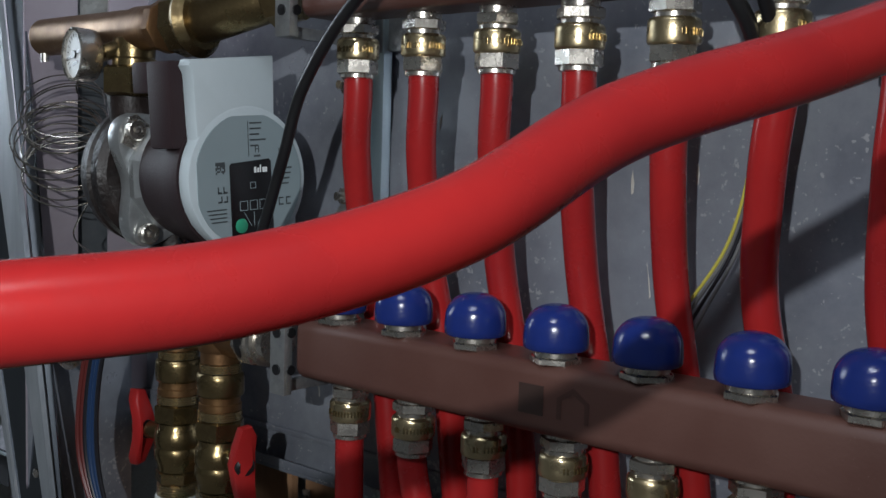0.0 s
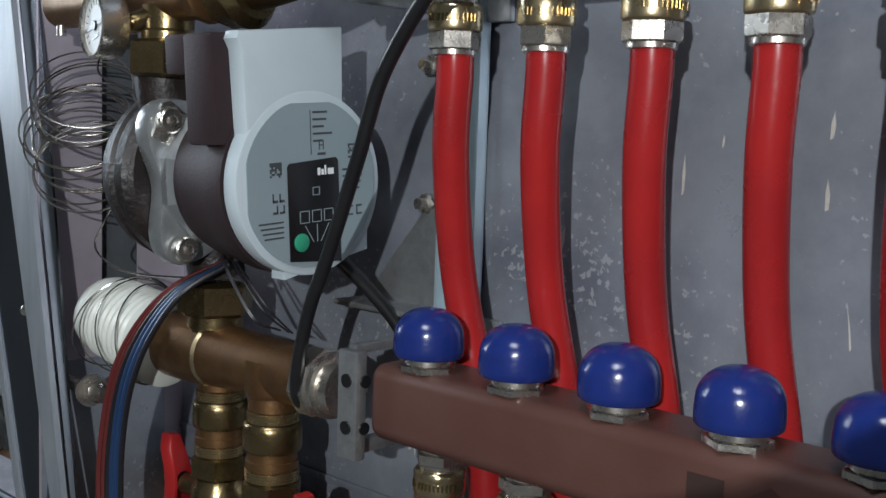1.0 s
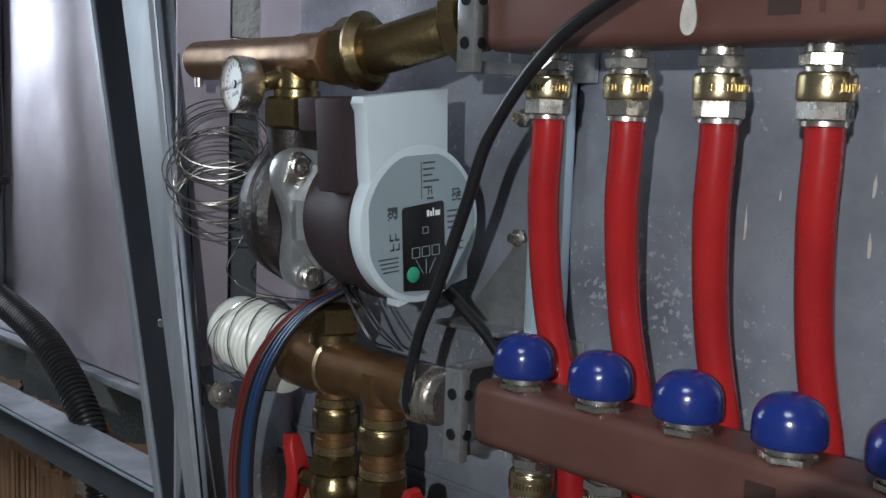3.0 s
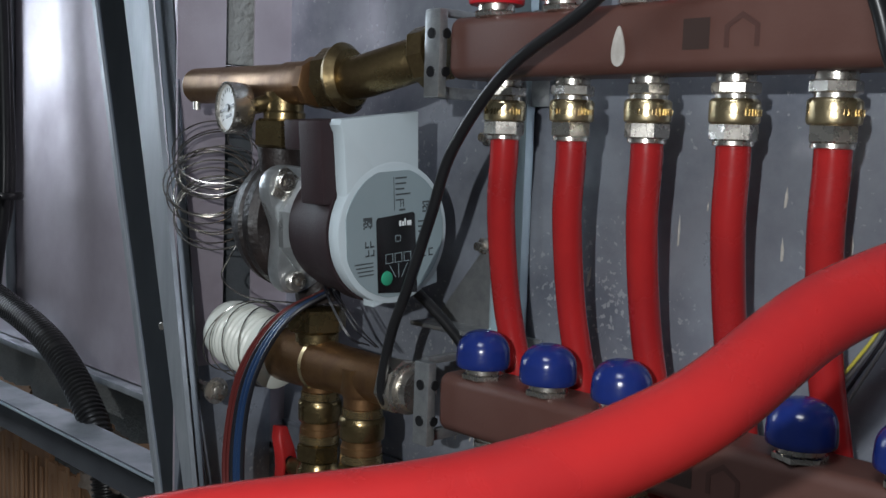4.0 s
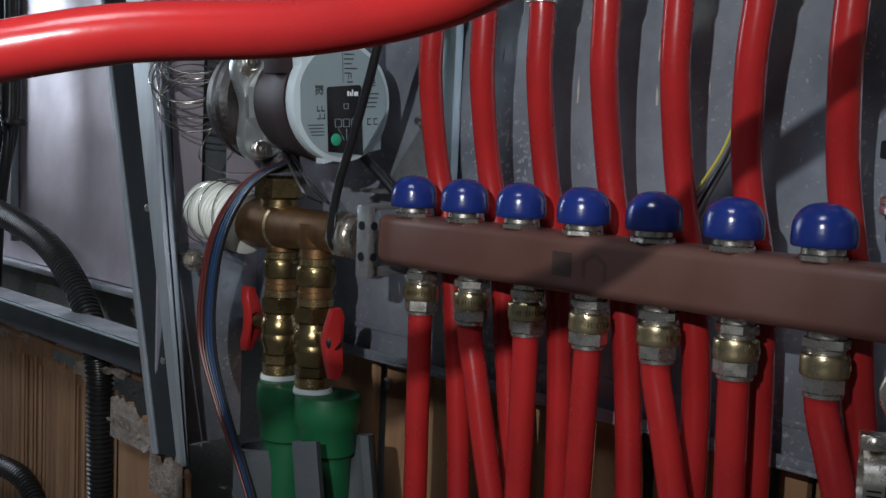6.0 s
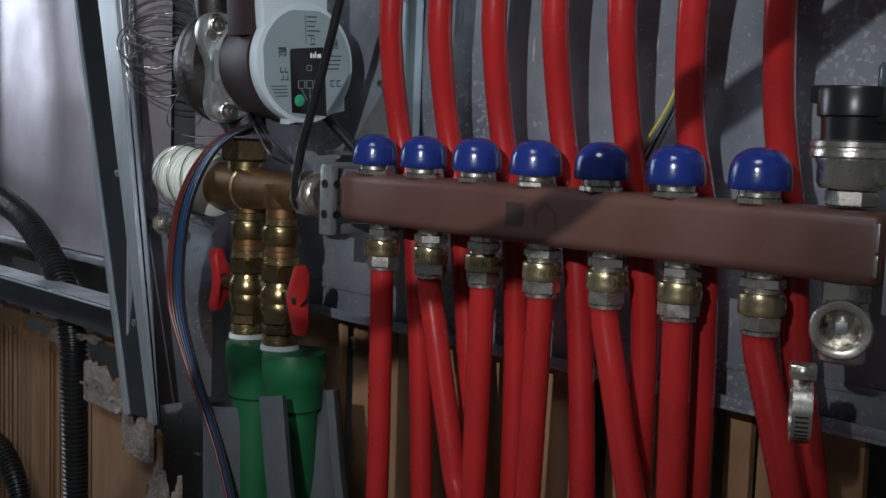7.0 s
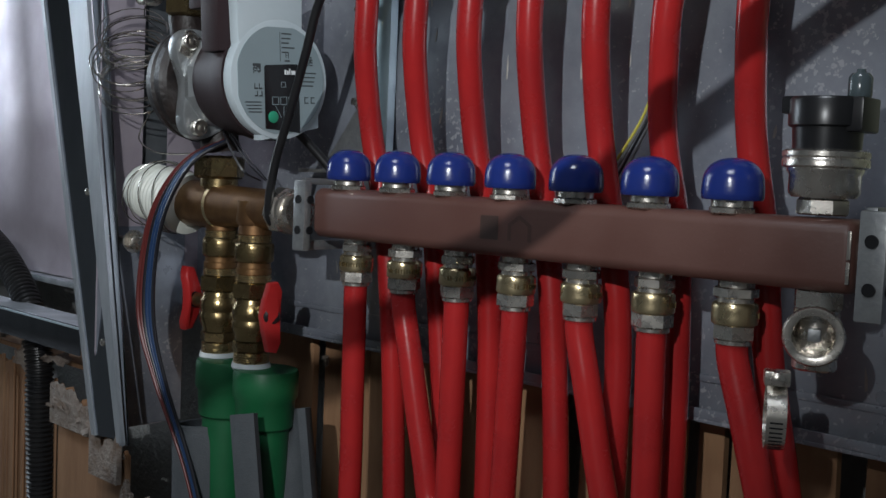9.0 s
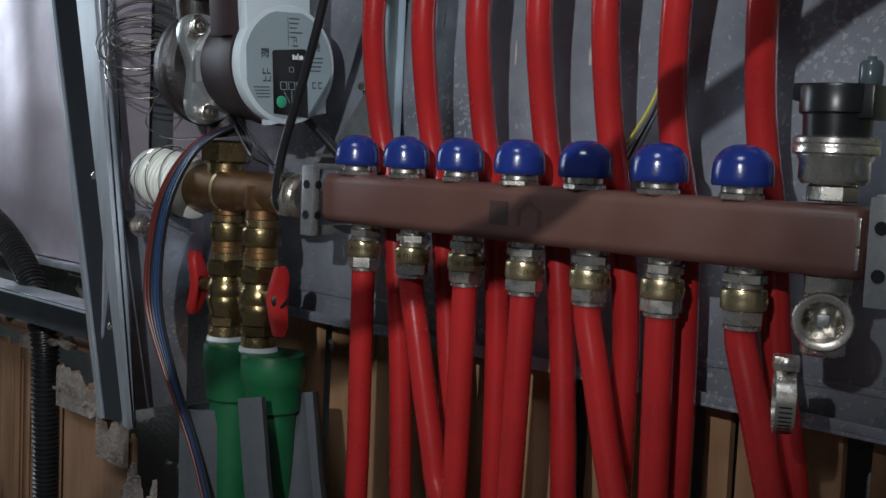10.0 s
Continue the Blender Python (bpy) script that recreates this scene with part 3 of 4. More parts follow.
for x, lx in zip(PORTS, LOW_DX):
    s = lx - x
    ob = part("heating_pipe", tube([(x, PIPE_Y, -0.062), (x, PIPE_Y, -0.080), (x + s * 0.25, 0.003, -0.11), (x + s * 0.62, 0.003, -0.155), (lx, 0.003, -0.20), (lx + s * 0.4, 0.002, -0.27), (lx + s * 0.6, 0.0, -0.60)], 0.0084, 20, 8), RED)
    tagged(ob, "glossy red plastic heating pipe below the lower manifold", "pipe", "supply pipes")
near = part("heating_pipe", tube(NEAR, 0.0080, 28, 12), RED)
tagged(near, "loose red plastic heating pipe bowed across the front", "pipe", "loose pipe")


# ---- port fittings
def coupling(x, z_bar, turn, label):
    """A compression coupling under a bar: nickel hexagon, neck, brass collar, nickel nut."""
    ob = thing("pipe_coupling", pose(x, PIPE_Y, z_bar, 0, 0, turn), label, "fitting", "couplings")
    part("neck", turned((0.0095, 0.002), (0.0095, -0.005), (0.0102, -0.0055), (0.0102, -0.0065), (0.0095, -0.007), (0.0095, -0.014)), NICKEL, ob)
    part("top_nut", hexnut(0.0118, -0.0105, -0.0045, 6, 0), NICKEL, ob)
    rows = [(0.0108, -0.0125), (0.0118, -0.0135)]
    for k in range(3):
        rows += [(0.0121, -0.0145 - 0.003 * k), (0.0121, -0.0168 - 0.003 * k)]
    part("collar", turned(*rows, (0.0118, -0.0238), (0.0105, -0.0245), segs=36), BRASS, ob, "brass collar with stamped letters")
    r5 = random.Random(2)
    marks = [moved(box(-0.0004, 0.0004, -0.0126, -0.0119, -0.0205, -0.0175), pose(0, 0, 0, 0, 0, a)) for a in range(-70, 71, 9) if r5.random() < 0.8]
    tagged(part("stamp", join(*marks), OLDBRASS, ob), kind="stuff")
    part("bottom_nut", hexnut(0.0116, -0.0325, -0.0240, 6, 18), NICKEL, ob)
    part("olive", turned((0.0098, -0.0325), (0.0098, -0.0345), (0.0088, -0.035), segs=24), NICKEL, ob)
    return ob


first = coupling(0, -0.0388, 20, "nickel and brass compression coupling under the manifold")
for k, x in enumerate(PORTS[1:]):
    copy_thing(first, pose(x, PIPE_Y, -0.0388, 0, 0, 20 + 23 * (k + 1)))
for k, x in enumerate(PORTS):
    copy_thing(first, pose(x, PIPE_Y, 0.1685, 0, 0, 31 + 17 * k))


def valve_cap(x, z, material, label, group, turn):
    ob = thing("valve_cap", pose(x, CAP_Y, z, 0, 0, turn), label, "cap", group)
    part("base_nut", join(hexnut(0.0125, -0.0032, 0.0008, 6), turned((0.0105, 0.0008), (0.0105, 0.006), segs=28)), NICKEL, ob, "nickel hexagonal base")
    prof = [(0.0125, 0.0042), (0.0150, 0.0042), (0.0157, 0.0050), (0.0159, 0.0075), (0.0158, 0.0110), (0.0156, 0.0130)]
    prof += [(0.0156 * math.cos(k * 0.155) ** 0.85, 0.0130 + 0.0128 * math.sin(k * 0.155)) for k in range(1, 10)]
    bm = lathe([(0, 0.0042), *prof, (0, 0.0259)], 40)
    part("cap", bm, material, ob)
    return ob


blue = valve_cap(0, -0.0025, BLUE, "dark blue plastic valve cap on the lower manifold", "blue caps", 0)
for k, x in enumerate(PORTS[1:]):
    copy_thing(blue, pose(x, CAP_Y, -0.0025, 0, 0, 13 * k))
redcap = valve_cap(0, 0.2045, REDCAP, "red plastic cap on the upper manifold", "red caps", 0)
for k, x in enumerate(PORTS[1:]):
    copy_thing(redcap, pose(x, CAP_Y, 0.2045, 0, 0, 17 * k))

# ---- air vent, drain and end plug at the right of the lower bar
vent = thing("air_vent", pose(0.346, -0.002, -0.0035), "nickel automatic air vent with a black cap", "air vent")
part("neck", join(hexnut(0.0130, 0, 0.008, 8), turned((0.0115, 0.008), (0.0115, 0.012))), NICKEL, vent)
part("body", turned((0.0150, 0.0085), (0.0168, 0.011), (0.0168, 0.0195), (0.0180, 0.0215), (0.0180, 0.0225), (0.0190, 0.0228), (0.0205, 0.0235), (0.0205, 0.0265), (0.0198, 0.0275), (0.0205, 0.0283), (0.0205, 0.0305), (0.0190, 0.0315), segs=40), NICKEL, vent)
cap = part("cap", turned((0.0160, 0.030), (0.0166, 0.042), (0.0186, 0.043), (0.0190, 0.055), (0.0180, 0.0565), segs=40), BLACK, vent, "black plastic cap")
part("arm", join(box(-0.001, 0.021, -0.010, 0.010, 0.040, 0.0565, 0.0015), box(-0.019, 0.0, -0.012, 0.012, 0.0485, 0.0572, 0.0015)), BLACK, cap)
part("valve_stem", moved(join(turned((0.0052, 0), (0.0056, 0.001), (0.0056, 0.0095), (0.0042, 0.0115), segs=12), turned((0.0025, 0.0115), (0.002, 0.0135), segs=10)), Matrix.Translation((0.0145, 0, 0.0565))), CLEARPLASTIC, vent, "smoky grey ribbed valve cap")

drain = thing("drain_valve", pose(0.346, 0, -0.0395), "nickel drain valve with an open threaded outlet", "valve")
part("stem", join(hexnut(0.0125, -0.010, 0.0, 6), turned((0.0100, -0.034), (0.0112, -0.030), (0.0112, -0.010), segs=24)), NICKEL, drain)
out_m = Matrix.Translation((0.0, 0, -0.021)) @ pose(0, 0, 0, 90, 0, 22)
outlet = part("outlet", moved(lathe([(0, 0.004), (0.0088, 0.004), (0.0092, 0.006), (0.0100, 0.0235), (0.0112, 0.024), (0.0136, 0.024), (0.0144, 0.0228), (0.0144, 0.0195), (0.0132, 0.018), (0.0132, 0.010), (0.011, 0.006), (0.011, -0.006)], 40), out_m), NICKEL, drain)
part("square_key", moved(join(box(-0.003, 0.003, -0.003, 0.003, 0.004, 0.018, 0.0006), turned((0.0052, 0.004), (0.0052, 0.010), segs=20)), out_m), BRACKET, outlet)
part("lower_plug", turned((0.0098, -0.040), (0.0108, -0.039), (0.0108, -0.034), segs=24), NICKEL, drain)

plug = thing("end_plug", pose(0.371, 0, -0.0222), "pale plastic plug on the end of the manifold", "plug")
part("plug", moved(turned((0.0150, 0), (0.0155, 0.002), (0.0155, 0.016), (0.013, 0.020), segs=36), pose(0.012, 0, 0) @ ALONG_X), KNOB, plug)
part("nipple", moved(turned((0.0120, -0.005), (0.0120, 0.013), segs=30), ALONG_X), NICKEL, plug)

clampm = look((0.344, -0.034, -0.0986), (0.344 + 0.86, -0.034 + 0.50, -0.0986))
clamp = thing("hose_clamp", clampm, "steel worm-drive hose clamp with a slotted band", "hose clamp")
r_c, w_c = 0.0148, 0.0045
band = lathe([(r_c, -w_c), (r_c + 0.0007, -w_c), (r_c + 0.0007, w_c), (r_c, w_c), (r_c, -w_c)], 48)
part("band", band, NICKEL, clamp)
for k in range(22):
    part("slot", moved(box(-0.0004, 0.0004, -0.0003, 0.0003, -0.003, 0.003), pose(0, 0, 0, 0, 0, k * 9 + 80) @ Matrix.Translation((0, r_c + 0.0006, 0))), BLACK, clamp)
part("housing", box(-0.005, 0.005, r_c, r_c + 0.007, -0.006, 0.006, 0.001), NICKEL, clamp)
part("screw", moved(join(hexnut(0.0035, 0.005, 0.010), turned((0.0022, -0.009), (0.0022, 0.006), segs=12)), Matrix.Translation((0, r_c + 0.004, 0)) @ ALONG_X), NICKEL, clamp)

# ---- pump group
pump = thing("circulation_pump", pose(-0.0745, -0.0135, 0.0738, 4), "circulation pump with white cover and brown motor", "pump")
# the pump's motor axis runs along x; its face looks along +x
cover_outline = []
for k in range(64):
    a = math.radians(-90 + k * 360 / 64)
    y, z = 0.0445 * math.cos(a), 0.0445 * math.sin(a)
    cover_outline.append((y, z))
cover = part("cover", slab(cover_outline, "x", -0.010, 0.0, 0.0018), WHITE, pump, "white plastic cover", 30)
part("terminal_box", join(
    slab([(-0.036, 0.0), (0.021, 0.0), (0.0230, 0.0745), (-0.0385, 0.0715), (-0.0400, 0.068), (-0.0375, 0.063), (-0.0365, 0.026), (-0.0370, 0.012)], "x", -0.0115, -0.0004, 0.0022),
    slab([(-0.018, -0.0445), (0.0355, -0.036), (0.036, -0.022), (-0.018, -0.022)], "x", -0.0105, -0.0007, 0.0016)), WHITE, cover)
plate_outline = []
for k in range(64):
    a = 2 * math.pi * k / 64
    y, z = 0.0405 * math.cos(a), 0.0405 * math.sin(a)
    plate_outline.append((max(y, -0.0385), min(max(z, -0.040), 0.0385)))
label_plate = part("label_plate", slab(plate_outline, "x", 0.0002, 0.0008), LABEL, pump, "grey printed type label")
part("display", slab([(-0.0155, -0.036), (0.0165, -0.0395), (0.0160, 0.0105), (0.0145, 0.0120), (-0.0140, 0.0105), (-0.0155, 0.0090)], "x", 0.0009, 0.0013), SCREEN, pump, "black display field")
part("logo", join(box(0.0013, 0.0015, 0.0028, 0.0045, 0.0040, 0.0075), box(0.0013, 0.0015, 0.0052, 0.0066, 0.0040, 0.0068), box(0.0013, 0.0015, 0.0072, 0.0082, 0.0040, 0.0085), box(0.0013, 0.0015, 0.0092, 0.0128, 0.0040, 0.0070, 0.0)), PRINTWHITE, pump, "plain white logo shape")
part("button", moved(turned((0.0044, 0), (0.0044, 0.0008), (0.0036, 0.0012), segs=24), Matrix.Translation((0.0012, -0.0085, -0.0275)) @ ALONG_X), GREENDOT, pump, "green round button")
icons = []
for cy in (-0.0060, 0.0015, 0.0090):
    for a, b, c, d in ((-0.003, 0.003, 0.0026, 0.003), (-0.003, 0.003, -0.003, -0.0026), (-0.003, -0.0026, -0.003, 0.003), (0.0026, 0.003, -0.003, 0.003)):
        icons.append(box(0.0013, 0.00145, cy + a, cy + b, -0.0155 + c, -0.0155 + d))
    icons.append(slab([(cy - 0.0002, -0.0195), (cy + 0.0002, -0.0195), (0.001 + cy * 0.3 + 0.0002, -0.028), (0.001 + cy * 0.3 - 0.0002, -0.028)], "x", 0.0013, 0.00145))
for a, b, c, d in ((-0.0022, 0.0022, 0.0016, 0.002), (-0.0022, 0.0022, -0.002, -0.0016), (-0.0022, -0.0018, -0.002, 0.002), (0.0018, 0.0022, -0.002, 0.002)):
    icons.append(box(0.0013, 0.00145, 0.0015 + a, 0.0015 + b, -0.0035 + c, -0.0035 + d))
tagged(part("icons", join(*icons), LABEL, pump, "thin grey pictograms"), kind="stuff")
prints = []
rt = random.Random(9)
for k in range(5):
    prints.append(box(0.0008, 0.00095, 0.0010, 0.0010 + rt.uniform(0.006, 0.013), 0.0335 - 0.0034 * k, 0.0345 - 0.0034 * k))
prints.append(box(0.0008, 0.00095, -0.0006, -0.0002, 0.0140, 0.0350))
for cz, cy, n in ((0.0045, -0.0255, 7), (0.0110, 0.0230, 7)):
    for i in range(n):
        for j in range(n):
            if rt.random() < 0.6:
                prints.append(box(0.0008, 0.00095, cy + i * 0.001, cy + i * 0.001 + 0.001, cz + j * 0.001, cz + j * 0.001 + 0.001))
for k in range(4):
    prints.append(box(0.0008, 0.00095, -0.0330 + 0.001 * k, -0.0185, -0.0170 - 0.0024 * k, -0.0162 - 0.0024 * k))
    prints.append(box(0.0008, 0.00095, 0.0190, 0.0330 - 0.001 * k, 0.0050 - 0.0032 * k, 0.0060 - 0.0032 * k))
for y0 in (-0.0245, -0.0205):
    prints += [box(0.0008, 0.00095, y0, y0 + 0.0030, -0.0072, -0.0060), box(0.0008, 0.00095, y0, y0 + 0.0008, -0.0072, -0.0030), box(0.0008, 0.00095, y0, y0 + 0.0030, -0.0125, -0.0115), box(0.0008, 0.00095, y0 + 0.0022, y0 + 0.0030, -0.0125, -0.0085)]
for y0 in (0.0215, 0.0275):
    prints += [box(0.0008, 0.00095, y0, y0 + 0.0008, -0.0175, -0.0125), box(0.0008, 0.00095, y0, y0 + 0.0038, -0.0134, -0.0125), box(0.0008, 0.00095, y0, y0 + 0.0038, -0.0175, -0.0166)]
prints += [box(0.0008, 0.00095, 0.0035, 0.0085, 0.0135, 0.0147), box(0.0008, 0.00095, 0.0045, 0.0050, 0.0160, 0.0205), box(0.0008, 0.00095, 0.0070, 0.0075, 0.0160, 0.0205), box(0.0008, 0.00095, 0.0045, 0.0075, 0.0180, 0.0185)]
tagged(part("print", join(*prints), INK, label_plate), kind="stuff")
motor = part("motor_housing", moved(turned((0.0300, -0.062), (0.0385, -0.059), (0.0415, -0.048), (0.0425, -0.030), (0.0450, -0.024), (0.0455, -0.0104), segs=48), ALONG_X), MOTOR, pump, "brown-black plastic motor housing")
part("connector_box", join(box(-0.034, -0.0112, -0.046, 0.017, 0.02, 0.071, 0.002), box(-0.052, -0.034, -0.044, -0.018, 0.0525, 0.071, 0.0015)), MOTOR, motor)
# cast flange with four screw lugs
fl = []
for k in range(72):
    a = 2 * math.pi * k / 72
    lobe = sum(max(0, math.cos(a - math.radians(c))) ** 9 for c in (137, 232, 318, 47))
    fl.append(((0.0345 + 0.0185 * lobe) * math.cos(a), (0.0345 + 0.0185 * lobe) * math.sin(a)))
flange = part("flange", join(slab(fl, "x", -0.086, -0.0735, 0.0030), moved(turned((0.0375, -0.0745), (0.0385, -0.068), (0.0345, -0.060), (0.0335, -0.055), segs=10), ALONG_X)), ALU, pump, "bright cast aluminium motor flange", 20)
part("rib", join(*[moved(box(-0.0745, -0.0712, -0.0040, 0.0040, -0.030, 0.030, 0.0014), pose(0, 0, 0, a)) for a in (0, 90)], slab(ring_outline(0, 0, 0.0300, 28), "x", -0.0738, -0.0705, 0.0012)), ALU, flange, "raised cast rib")
for c in (137, 232, 318, 47):
    a = math.radians(c)
    part("bolt", moved(join(turned((0.0062, 0), (0.0066, 0.001), (0.0066, 0.0052), (0.0058, 0.006), segs=24), hexnut(0.0030, 0.006, 0.0072)), Matrix.Translation((-0.0718, 0.0445 * math.cos(a), 0.0445 * math.sin(a))) @ ALONG_X), NICKEL, flange)
part("tag", slab([(-0.0405, 0.0225), (-0.0340, 0.0385), (-0.0290, 0.0400), (-0.0120, 0.0270), (-0.0165, 0.0130), (-0.0210, 0.0115)], "x", -0.0734, -0.0715, 0.0006), NICKEL, flange, "small metal plate")
part("stamp", moved(lathe([(0.0032, 0), (0.0040, 0), (0.0040, 0.0002), (0.0032, 0.0002), (0.0032, 0)], 24), Matrix.Translation((-0.0714, -0.0235, 0.0235)) @ ALONG_X), INK, flange, "dark printed ring")
volute = part("volute", moved(join(turned((0.030, -0.128), (0.041, -0.122), (0.0460, -0.112), (0.0475, -0.104), (0.0440, -0.1015), (0.0475, -0.099), (0.0475, -0.092), (0.0445, -0.0895), (0.0465, -0.0885), (0.0440, -0.0862), segs=48)), ALONG_X), CASTIRON, pump, "black cast iron pump body")
part("spout", tube([(-0.095, -0.012, 0.020), (-0.096, -0.016, 0.045), (-0.097, -0.0155, 0.066)], 0.0155, 24, 6), CASTIRON, volute)
part("spout", tube([(-0.090, 0.002, -0.020), (-0.088, 0.003, -0.040), (-0.087, 0.004, -0.055)], 0.0155, 24, 6), CASTIRON, volute)

tee = thing("brass_tee", pose(-0.166, -0.034, 0.166), "tarnished brass tee with a side port for the gauge", "pipe fitting")
part("run", moved(join(turned((0.0105, -0.112), (0.0128, -0.111), (0.0128, 0.004), (0.0140, 0.006), (0.0140, 0.034), segs=36)), ALONG_X), COPPERISH, tee, "copper-brown stained tube")
part("end_washer", moved(turned((0.0112, -0.1145), (0.0112, -0.1122), segs=30), ALONG_X), PRINTWHITE, tee, "white sealing tape")
part("branch", turned((0.0135, -0.006), (0.0128, -0.018), (0.0140, -0.0195), (0.0140, -0.0235), segs=30), OLDBRASS, tee)
part("union_nut", hexnut(0.0205, -0.0425, -0.0235, 6, 20, 0.0018), OLDBRASS, tee)
part("collar_nut", moved(hexnut(0.0165, 0.030, 0.038, 8, 10), ALONG_X), COPPERISH, tee)
part("vent_screw", moved(turned((0.0028, 0), (0.0028, 0.006), segs=10), Matrix.Translation((-0.105, -0.004, -0.0175))), NICKEL, tee)

elbow = thing("brass_elbow", pose(-0.123, -0.032, 0.167), "yellow brass union elbow between tee and upper manifold", "pipe fitting")
part("union_nut", moved(join(hexnut(0.0205, 0.0, 0.0135, 8, 12, 0.002), turned((0.0215, 0.0135), (0.0225, 0.016), (0.0180, 0.021), segs=36)), pose(0, 0, 0, 0, 84, 12)), OLDBRASS, elbow)
part("bend", tube([(0.012, 0.002, 0.001), (0.030, 0.006, 0.003), (0.050, 0.014, 0.009), (0.066, 0.022, 0.0145), (0.080, 0.029, 0.018)], 0.0135, 28, 8), OLDBRASS, elbow)
part("end_nut", moved(join(hexnut(0.0185, 0, 0.0125, 8, 0, 0.0016), turned((0.0150, 0.0125), (0.0165, 0.0135), (0.0165, 0.020), segs=30)), Matrix.Translation((0.062, 0.021, 0.0135)) @ pose(0, 0, 0, 0, 78, 22)), OLDBRASS, elbow)

gauge = thing("pressure_gauge", pose(-0.193, -0.060, 0.149), "small round gauge with a white dial and black needle", "gauge")
gm = pose(0, 0, 0, 90, 0, -9)
part("case", moved(lathe([(0, -0.012), (0.0160, -0.012), (0.0168, -0.010), (0.0172, 0.0), (0.0172, 0.0022), (0.0162, 0.0030), (0.0152, 0.0022), (0.0150, 0.0)], 40), gm), NICKEL, gauge, "steel rim")
part("dial", moved(turned((0.0151, -0.0005), (0.0151, 0.0002), segs=40), gm), PRINTWHITE, gauge, "white dial")
ticks = [moved(box(-0.0002, 0.0002, 0.0105, 0.0130, 0.0002, 0.0004), pose(0, 0, 0, 0, 0, a)) for a in range(-135, 136, 18)]
part("scale", moved(join(*ticks), gm), INK, gauge)
part("needle", moved(join(box(-0.0135, 0.0135, -0.0009, 0.0009, 0.0004, 0.0008), turned((0.0026, 0.0002), (0.0026, 0.0014), segs=18), box(-0.005, 0.004, -0.0065, -0.0045, 0.0002, 0.0005)), gm @ pose(0, 0, 0, 0, 0, 12)), BLACK, gauge, "black needle")
part("stem", tube([(0.0, 0.010, 0), (0.012, 0.014, 0.002), (0.028, 0.018, 0.006)], 0.0055, 14, 5), OLDBRASS, gauge)

mix = thing("mixing_valve", pose(-0.162, -0.006, -0.0240), "stained brass mixing valve leading to the lower manifold", "valve")
part("body", moved(turned((0.010, -0.058), (0.0165, -0.052), (0.0195, -0.035), (0.0195, -0.018), (0.0185, 0.0), (0.0165, 0.022), (0.0155, 0.070), (0.0150, 0.082), segs=40), ALONG_X), COPPERISH, mix, "copper-brown stained body")
part("upper_nut", moved(join(hexnut(0.0205, 0.0215, 0.040, 6, 8, 0.002), turned((0.0135, 0.008), (0.0135, 0.014), (0.0152, 0.015), (0.0152, 0.0215), segs=32)), Matrix.Identity(4)), OLDBRASS, mix)
part("neck_ring", moved(turned((0.0172, -0.003), (0.0192, 0), (0.0172, 0.003), segs=36), Matrix.Translation((0.004, 0, 0)) @ ALONG_X), BRASS, mix)
part("end_nut", moved(join(hexnut(0.0180, 0.0, 0.014, 8, 10, 0.0015), turned((0.0150, 0.014), (0.0165, 0.0145), (0.0165, 0.0175), (0.0140, 0.018), (0.0140, 0.026), segs=36)), Matrix.Translation((0.082, 0, 0)) @ ALONG_X), NICKEL, mix, "nickel union nut")

head = thing("thermostat_head", pose(-0.199, -0.008, -0.0260, 0, 0, 0), "cream ribbed plastic thermostat head with wire wound round it", "thermostat")
hm = pose(0, 0, 0, 0, -80, 6)
rows = [(0.020, 0.0), (0.0255, 0.002), (0.0262, 0.010)]
for k in range(9):
    rows += [(0.0262 - 0.0002 * k, 0.012 + 0.005 * k), (0.0248 - 0.0002 * k, 0.0135 + 0.005 * k), (0.0248 - 0.0002 * k, 0.0155 + 0.005 * k)]
rows += [(0.0235, 0.060), (0.0215, 0.066), (0.0150, 0.0705), (0.006, 0.072)]
part("knob", moved(turned(*rows, segs=44), hm), KNOB, head)
for k in range(5):
    pts = []
    for i in range(26):
        a = 2 * math.pi * i / 24
        pts.append(hm @ Vector(((0.0270 + 0.0008 * k) * math.cos(a), (0.0270 + 0.0008 * k) * math.sin(a), 0.014 + 0.008 * k + 0.010 * math.sin(a + k))))
    part("winding", tube(pts, 0.0005, 5, 2), WIRE, head, "thin capillary wire")

bolt = thing("anchor_bolt", pose(-0.260, -0.026, -0.0605), "zinc bolt with a washer on the cabinet side", "bolt")
part("washer", moved(turned((0.0100, 0), (0.0100, 0.0016), segs=28), ALONG_X), NICKEL, bolt)
part("head", moved(hexnut(0.0068, 0.0016, 0.0085), ALONG_X), NICKEL, bolt)
part("shank", moved(turned((0.004, -0.040), (0.004, 0.0), segs=14), ALONG_X), NICKEL, bolt)


